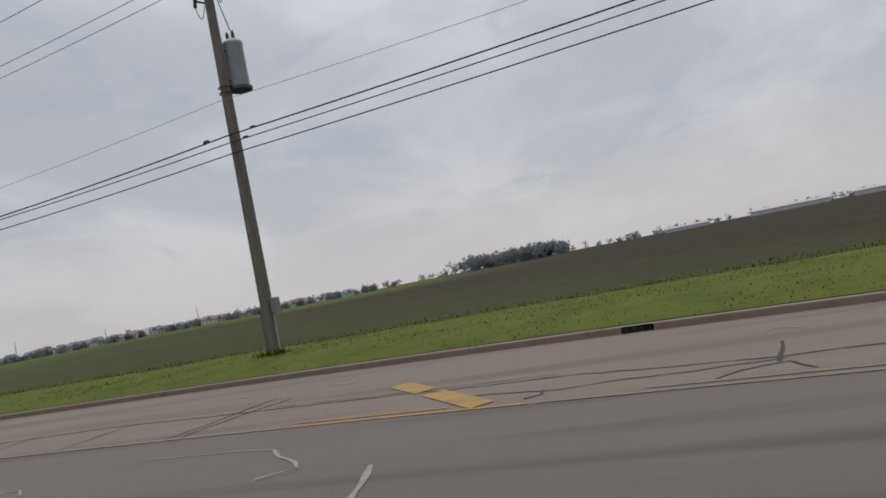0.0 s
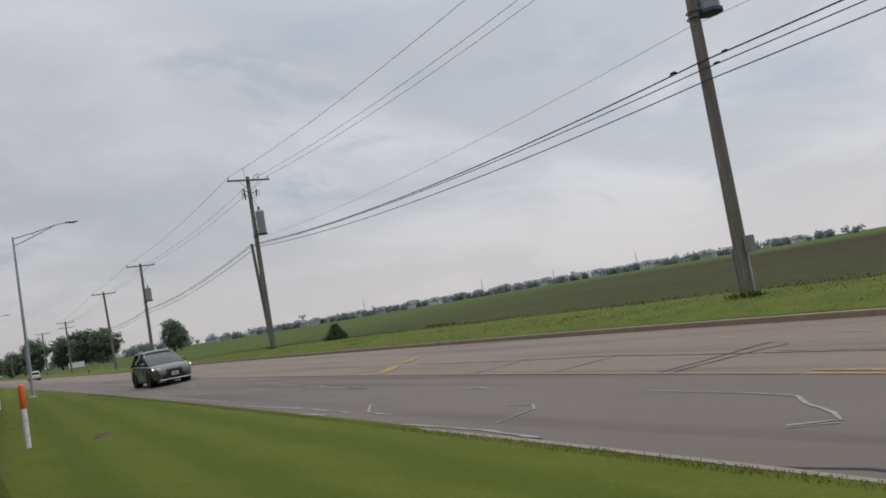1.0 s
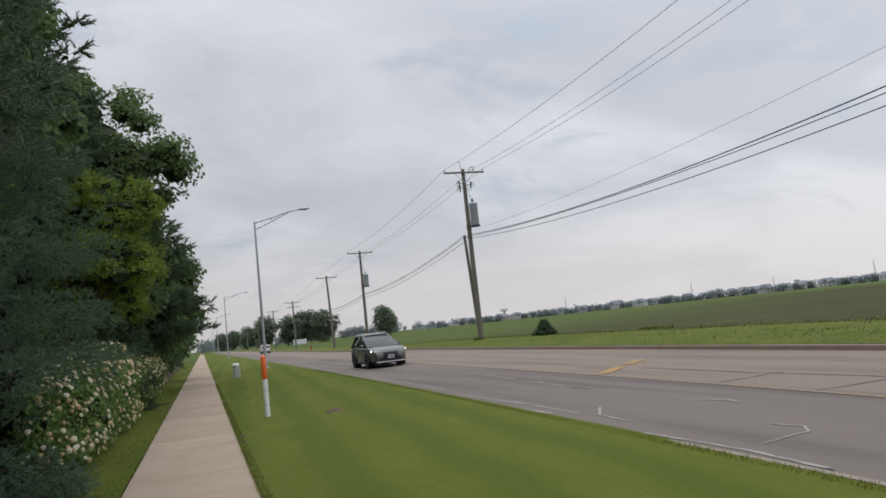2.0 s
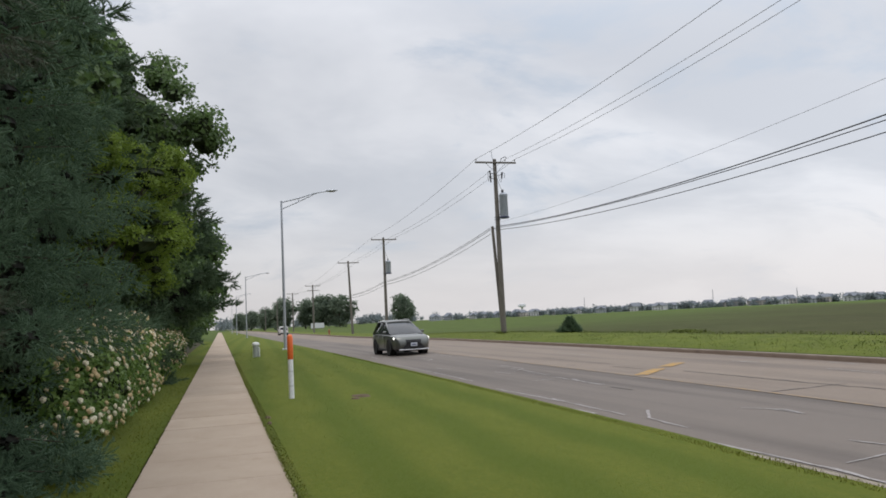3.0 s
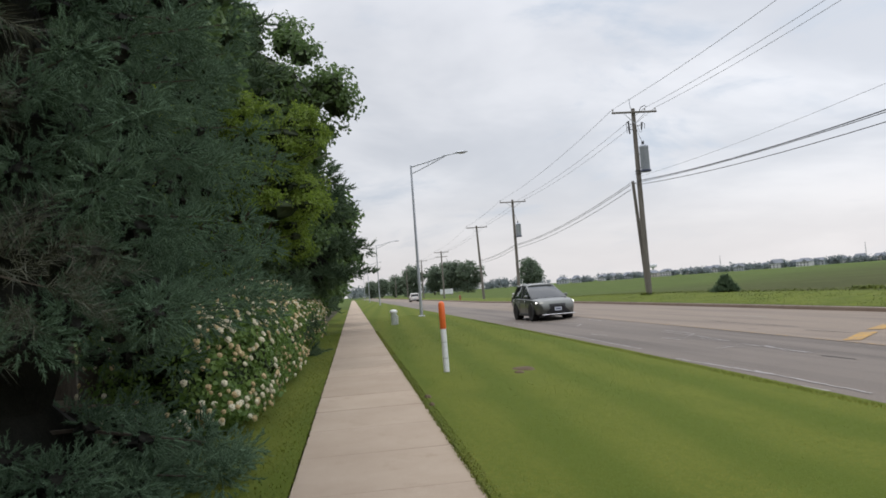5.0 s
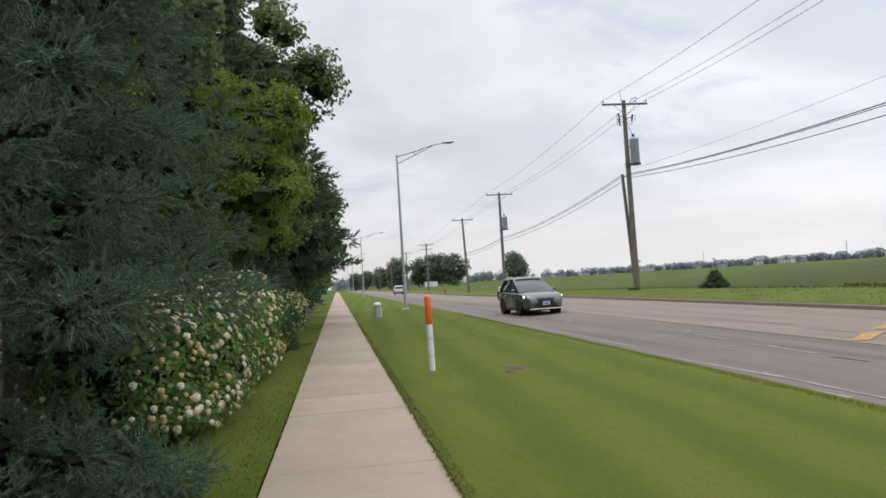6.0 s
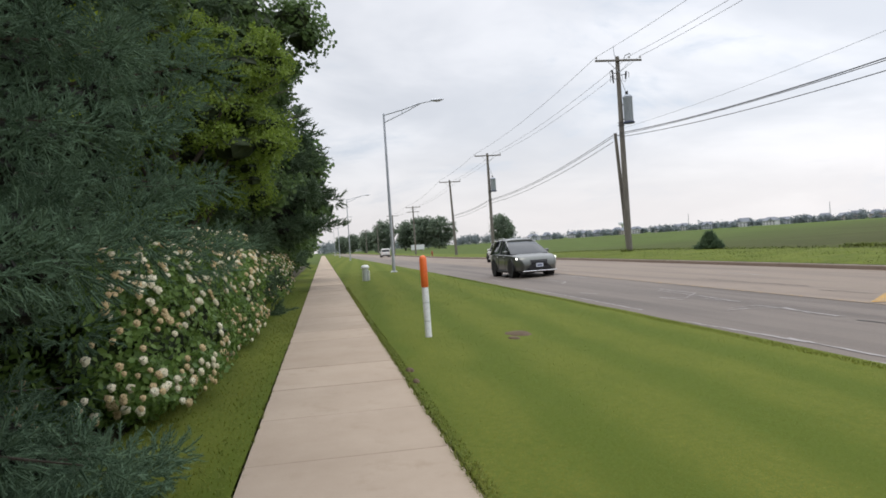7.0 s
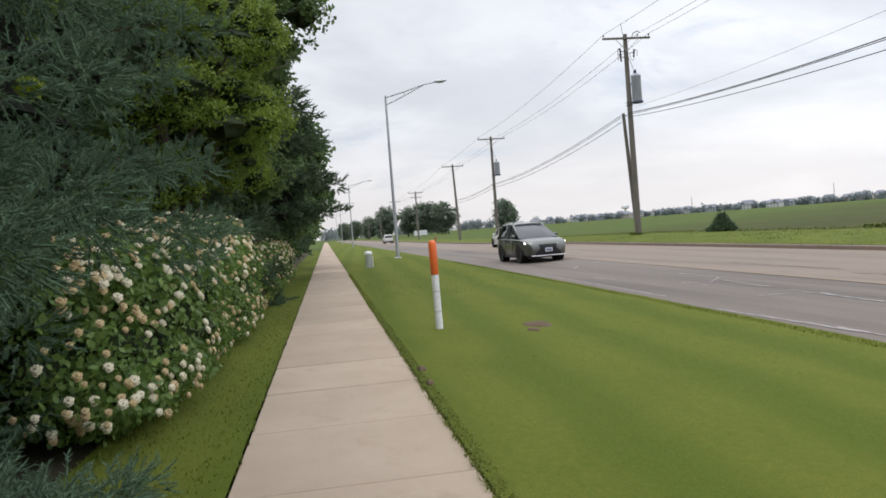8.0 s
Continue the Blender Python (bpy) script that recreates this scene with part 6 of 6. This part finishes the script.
def evergreen_shrub(x, y, w, h, seed):
    """A low spreading evergreen with a pointed middle."""
    rng = np.random.default_rng(seed)
    t = thing("evergreen_shrub", (x, y, verge_z(x, y)), "dark green pointed evergreen shrub on the grass verge", "shrub", "verge shrubs")
    Build().tube([(0, 0, -0.1), (0.01, 0, h * 0.5), (0, 0, h * 0.9)], [0.04, 0.03, 0.008], 6).done("stem", MAT_BARK, t, True)
    n = 520
    f, u = rng.uniform(0, 1, n) ** 1.5, rng.uniform(0, 2 * math.pi, n)
    r = w * np.clip((1 - f) ** 1.15, 0.03, 1) * rng.uniform(0.55, 1.0, n) * (1 + 0.2 * np.sin(3 * u + 1))
    P = np.stack([r * np.cos(u), r * np.sin(u), 0.06 + f * (h - 0.2)], 1)
    D = np.stack([np.cos(u), np.sin(u), 0.5 + 1.2 * f], 1) + rng.normal(0, 0.25, (n, 3))
    V, F = scatter(*FINGER_FAR, frames_from(P, D, rng, rng.uniform(0.2, 0.34, n)))
    V[:, 2] = np.maximum(V[:, 2], 0.01)
    mesh_np("foliage", V, F, MAT_SPRUCE_DARK, t)
    # dark bodies up the stem, coloured as the shade within
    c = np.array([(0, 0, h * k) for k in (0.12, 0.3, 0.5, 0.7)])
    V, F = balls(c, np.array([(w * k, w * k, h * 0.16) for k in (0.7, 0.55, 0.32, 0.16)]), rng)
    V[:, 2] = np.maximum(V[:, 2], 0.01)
    tagged(mesh_np("inner_growth", V, F, MAT_INNER_SHADE, t), kind="stuff")


evergreen_shrub(-46.3, 20.6, 0.6, 0.92, 91)

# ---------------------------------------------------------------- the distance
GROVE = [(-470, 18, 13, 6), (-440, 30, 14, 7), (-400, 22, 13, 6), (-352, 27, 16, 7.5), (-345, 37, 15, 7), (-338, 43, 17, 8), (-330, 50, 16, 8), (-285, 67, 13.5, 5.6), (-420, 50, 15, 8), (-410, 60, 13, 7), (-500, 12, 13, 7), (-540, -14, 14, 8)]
# leaves and cores of the grove share the haze-paled colour
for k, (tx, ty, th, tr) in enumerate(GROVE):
    broadleaf("grove_tree", tx, ty, 1.0, th * 0.84, tr * 0.92, 100 + k, MAT_LEAF_FAR_HAZE, "large rounded broadleaved tree in the grove beyond the field", FAN_GROVE, 5, 10, 0.35, 0.42, group="grove beyond the field", core=MAT_LEAF_FAR_HAZE)


def house(x, y, w, d, h, rz, wall, seed):
    rnd = random.Random(seed)
    t = thing("house", (x, y, -0.2), "two-storey suburban house with grey roof beyond the field", "house", "houses beyond the field", rz)
    Build().box((-w / 2, -d / 2, 0), (w / 2, d / 2, h), 0.05).done("wall", wall, t)
    rise = rnd.uniform(2.2, 3.4)
    e = 0.5
    b = Build()
    b.add([(-w / 2 - e, -d / 2 - e, h), (w / 2 + e, -d / 2 - e, h), (w / 2 + e, d / 2 + e, h), (-w / 2 - e, d / 2 + e, h), (-w / 2 + 2.0, 0, h + rise), (w / 2 - 2.0, 0, h + rise)], [(0, 1, 5, 4), (1, 2, 5), (2, 3, 4, 5), (3, 0, 4), (3, 2, 1, 0)])
    gx = rnd.uniform(-0.25, 0.25) * w
    b.add([(gx - 2.4, -d / 2 - e - 0.2, h - 0.1), (gx + 2.4, -d / 2 - e - 0.2, h - 0.1), (gx, -d / 2 - e - 0.2, h + rise * 0.75), (gx, 0, h + rise * 0.75)], [(0, 2, 3), (1, 3, 2), (0, 1, 2)])
    b.done("roof", MAT_ROOF, t)
    for k in range(4):
        for zz in (0.5, 2.2):
            cx = -w / 2 + (k + 0.5) * w / 4
            p = Build().box((cx - 0.55, -d / 2 - 0.06, zz), (cx + 0.55, -d / 2 + 0.1, zz + 0.9), 0.03)
            p.done("window", MAT_PANE, t)


hr = random.Random(8)
HOUSE_LINE = [(-690, 178), (-600, 300), (-505, 400), (-420, 480), (-330, 560)]


def along(pts, u):
    seg = u * (len(pts) - 1)
    i = min(int(seg), len(pts) - 2)
    a, b = pts[i], pts[i + 1]
    return a[0] + (b[0] - a[0]) * (seg - i), a[1] + (b[1] - a[1]) * (seg - i)


for k in range(46):
    hx, hy = along(HOUSE_LINE, (k + hr.uniform(0.1, 0.8)) / 46)
    dx = hr.uniform(0, 45)
    house(hx - dx * 0.8, hy + dx * 0.6, hr.uniform(8, 12), hr.uniform(7, 9), hr.uniform(3.3, 4.4), hr.uniform(25, 65), MAT_HOUSE[hr.choice((0, 0, 1, 2))], k)


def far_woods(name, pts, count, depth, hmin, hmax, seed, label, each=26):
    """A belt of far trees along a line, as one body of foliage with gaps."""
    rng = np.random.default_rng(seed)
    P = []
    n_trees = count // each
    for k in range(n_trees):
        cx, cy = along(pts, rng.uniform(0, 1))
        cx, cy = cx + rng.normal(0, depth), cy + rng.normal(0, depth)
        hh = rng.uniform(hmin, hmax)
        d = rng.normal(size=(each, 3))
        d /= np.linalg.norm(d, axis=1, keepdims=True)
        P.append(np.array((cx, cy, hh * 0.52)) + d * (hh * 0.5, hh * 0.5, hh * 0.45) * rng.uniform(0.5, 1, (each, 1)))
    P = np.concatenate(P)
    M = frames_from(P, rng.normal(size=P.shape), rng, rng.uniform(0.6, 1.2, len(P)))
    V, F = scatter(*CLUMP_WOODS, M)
    # the belt's haze is in its leaf colour
    ob = mesh_np(name, V, F, MAT_WOODS_HAZE)
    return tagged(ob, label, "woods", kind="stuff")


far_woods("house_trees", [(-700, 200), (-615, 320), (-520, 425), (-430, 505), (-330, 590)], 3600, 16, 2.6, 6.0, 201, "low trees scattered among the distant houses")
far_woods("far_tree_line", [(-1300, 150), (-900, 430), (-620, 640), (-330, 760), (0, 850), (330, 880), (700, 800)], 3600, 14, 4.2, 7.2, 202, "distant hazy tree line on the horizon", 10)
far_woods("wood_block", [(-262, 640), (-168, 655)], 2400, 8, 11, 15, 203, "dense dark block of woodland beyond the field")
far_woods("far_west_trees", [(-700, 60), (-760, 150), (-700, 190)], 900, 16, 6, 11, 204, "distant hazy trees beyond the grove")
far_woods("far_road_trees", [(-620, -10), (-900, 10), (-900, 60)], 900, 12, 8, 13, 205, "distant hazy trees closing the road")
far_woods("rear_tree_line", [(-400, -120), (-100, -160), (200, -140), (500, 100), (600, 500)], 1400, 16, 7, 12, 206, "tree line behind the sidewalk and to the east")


def warehouse(x, y, w, d, h, rz):
    t = thing("warehouse", (x, y, -0.1), "long low pale metal warehouse on the horizon", "warehouse", "far warehouses", rz)
    Build().box((-w / 2, -d / 2, 0), (w / 2, d / 2, h), 0.1).done("wall", MAT_METAL_ROOF, t)
    b = Build()
    b.add([(-w / 2 - 0.5, -d / 2 - 0.5, h), (w / 2 + 0.5, -d / 2 - 0.5, h), (w / 2 + 0.5, d / 2 + 0.5, h), (-w / 2 - 0.5, d / 2 + 0.5, h), (-w / 2 - 0.5, 0, h + 1.6), (w / 2 + 0.5, 0, h + 1.6)], [(0, 1, 5, 4), (2, 3, 4, 5), (1, 2, 5), (3, 0, 4), (3, 2, 1, 0)])
    b.done("roof", MAT_METAL_ROOF, t)
    for k in range(5):
        cx = -w / 2 + (k + 0.5) * w / 5
        Build().box((cx - 2, -d / 2 - 0.1, 0.1), (cx + 2, -d / 2 + 0.2, 2.8), 0.05).done("loading_door", MAT_HOUSE[2], t)


warehouse(20, 700, 60, 24, 3.6, 5)
warehouse(95, 720, 46, 24, 4.0, -4)
warehouse(-70, 760, 40, 20, 3.2, 8)


def radio_mast(x, y, h):
    t = thing("radio_mast", (x, y, 0), "thin steel lattice mast on the horizon", "mast", "far masts")
    for s in range(3):
        a = 2.1 * s
        Build().tube([(1.0 * math.cos(a), 1.0 * math.sin(a), 0), (0.12 * math.cos(a), 0.12 * math.sin(a), h)], 0.10, 5).done("leg", MAT_GALV, t)
    b = Build()
    for i in range(8):
        z, r = h * i / 8, 1.0 - 0.88 * i / 8
        for s in range(3):
            a, c = 2.1 * s, 2.1 * ((s + 1) % 3)
            b.tube([(r * math.cos(a), r * math.sin(a), z), (r * math.cos(c), r * math.sin(c), z + h / 8)], 0.08, 4, False)
    b.done("lattice", MAT_GALV, t)


for mx, my, mh in ((-640, 470, 18), (-505, 560, 18), (-740, 380, 17), (-560, 500, 14)):
    radio_mast(mx, my, mh)


def water_tower(x, y):
    t = thing("water_tower", (x, y, 0), "pale water tower on the horizon", "water tower")
    Build().lathe((0, 0, 0), [(2.0, 0), (1.2, 2), (1.1, 10)], 12).done("stem", MAT_CONC_SIGN, t, True)
    Build().lathe((0, 0, 9.5), [(1.2, 0), (4.2, 0.8), (4.4, 2.6), (4.0, 3.6), (1, 4.0)], 14).done("tank", MAT_CONC_SIGN, t, True)


water_tower(-760, 315)


# ---------------------------------------------------------------- grass
def turf(name, count, area, height, width, mat, label, seed, z_of, keep=None):
    """Bent grass blades of two triangles each over part of the ground."""
    rng = np.random.default_rng(seed)
    x0, x1, y0, y1 = area
    X, Y = rng.uniform(x0, x1, count), rng.uniform(y0, y1, count)
    if keep is not None:
        ok = np.array([keep(a, b) for a, b in zip(X, Y)])
        X, Y = X[ok], Y[ok]
    n = len(X)
    Z = np.array([z_of(a, b) for a, b in zip(X, Y)])
    hgt, az, lean = height * rng.uniform(0.5, 1.3, n), rng.uniform(0, 2 * math.pi, n), rng.uniform(0.5, 1.6, n)
    wid = width * rng.uniform(0.6, 1.3, n)
    B = np.stack([X, Y, Z - 0.01], 1)
    dr = np.stack([np.cos(az), np.sin(az), np.zeros(n)], 1)
    sd = np.stack([-np.sin(az), np.cos(az), np.zeros(n)], 1)
    up = np.array((0, 0, 1.0))
    mid = B + up * (hgt * 0.6)[:, None] + dr * (hgt * lean * 0.3)[:, None]
    tip = B + up * (hgt * (1 - 0.3 * lean))[:, None] + dr * (hgt * lean)[:, None]
    V = np.stack([B - sd * wid[:, None], B + sd * wid[:, None], mid + sd * (wid * 0.7)[:, None], mid - sd * (wid * 0.7)[:, None], tip], 1).reshape(-1, 3)
    F = (np.array([(0, 1, 2), (0, 2, 3), (3, 2, 4)])[None] + (np.arange(n) * 5)[:, None, None]).reshape(-1, 3)
    return tagged(mesh_np(name, V, F, mat), label, "grass", kind="stuff")


def on_lawn(a, b):
    return 0.80 < b < near_kerb(a) - 0.10


turf("lawn_grass", 44000, (-16.5, -6.5, 0.7, 6.0), 0.017, 0.0035, MAT_BLADE, "short mown grass of the lawn", 301, lawn_z, on_lawn)
turf("lawn_grass", 26000, (-27.0, -16.5, 0.7, 6.1), 0.019, 0.005, MAT_BLADE, "short mown grass of the lawn", 302, lawn_z, on_lawn)
turf("lawn_grass", 14000, (-60.0, -27.0, 0.7, 6.1), 0.03, 0.009, MAT_BLADE, "short mown grass of the lawn", 303, lawn_z, on_lawn)
turf("lawn_edge_grass", 14000, (-40.0, -3.0, 0.735, 0.86), 0.05, 0.0045, MAT_BLADE, "longer grass leaning over the sidewalk edge", 304, lambda a, b: 0.0)
turf("kerb_edge_grass", 14000, (-45.0, -2.0, 0.0, 1.0), 0.04, 0.005, MAT_BLADE, "longer grass hanging over the kerb", 305, lambda a, b: -0.03)
kg = bpy.data.objects["kerb_edge_grass"]
kv = np.empty(3 * len(kg.data.vertices), dtype=np.float32)
kg.data.vertices.foreach_get("co", kv)
kv = kv.reshape(-1, 3)
kv[:, 1] = 6.2 - 1.1 * np.exp(kv[:, 0] / 22) - 0.28 + 0.2 * kv[:, 1]
kg.data.vertices.foreach_set("co", kv.ravel())
turf("strip_grass", 18000, (-40.0, -4.0, -1.9, -0.745), 0.045, 0.005, MAT_BLADE, "short grass strip along the sidewalk", 306, lambda a, b: 0.0 + 0.05 * ease(-1.2, -1.9, b))
turf("verge_grass", 45000, (-75.0, 6.0, 12.5, 21.4), 0.07, 0.012, MAT_VERGE_BLADE, "rough grass of the far verge", 307, verge_z, lambda a, b: b > far_kerb(a) + 0.2)
for k, (wx, wy) in enumerate(((-15.0, 18.1), (-52.9, 18.75), (-90.3, 18.7))):
    turf("weed_tuft", 260, (wx - 0.45, wx + 0.45, wy - 0.4, wy + 0.2), 0.26, 0.012, MAT_VERGE_BLADE, "tall weeds round the foot of a utility pole", 320 + k, verge_z)
turf("weed_tuft", 500, (-37.5, -35.2, 21.6, 22.3), 0.2, 0.014, MAT_VERGE_BLADE, "low weeds at the edge of the field", 330, verge_z)
turf("verge_tall_grass", 3500, (-75.0, 6.0, 20.2, 22.4), 0.11, 0.014, MAT_VERGE_BLADE, "taller ragged grass along the field edge", 308, verge_z)
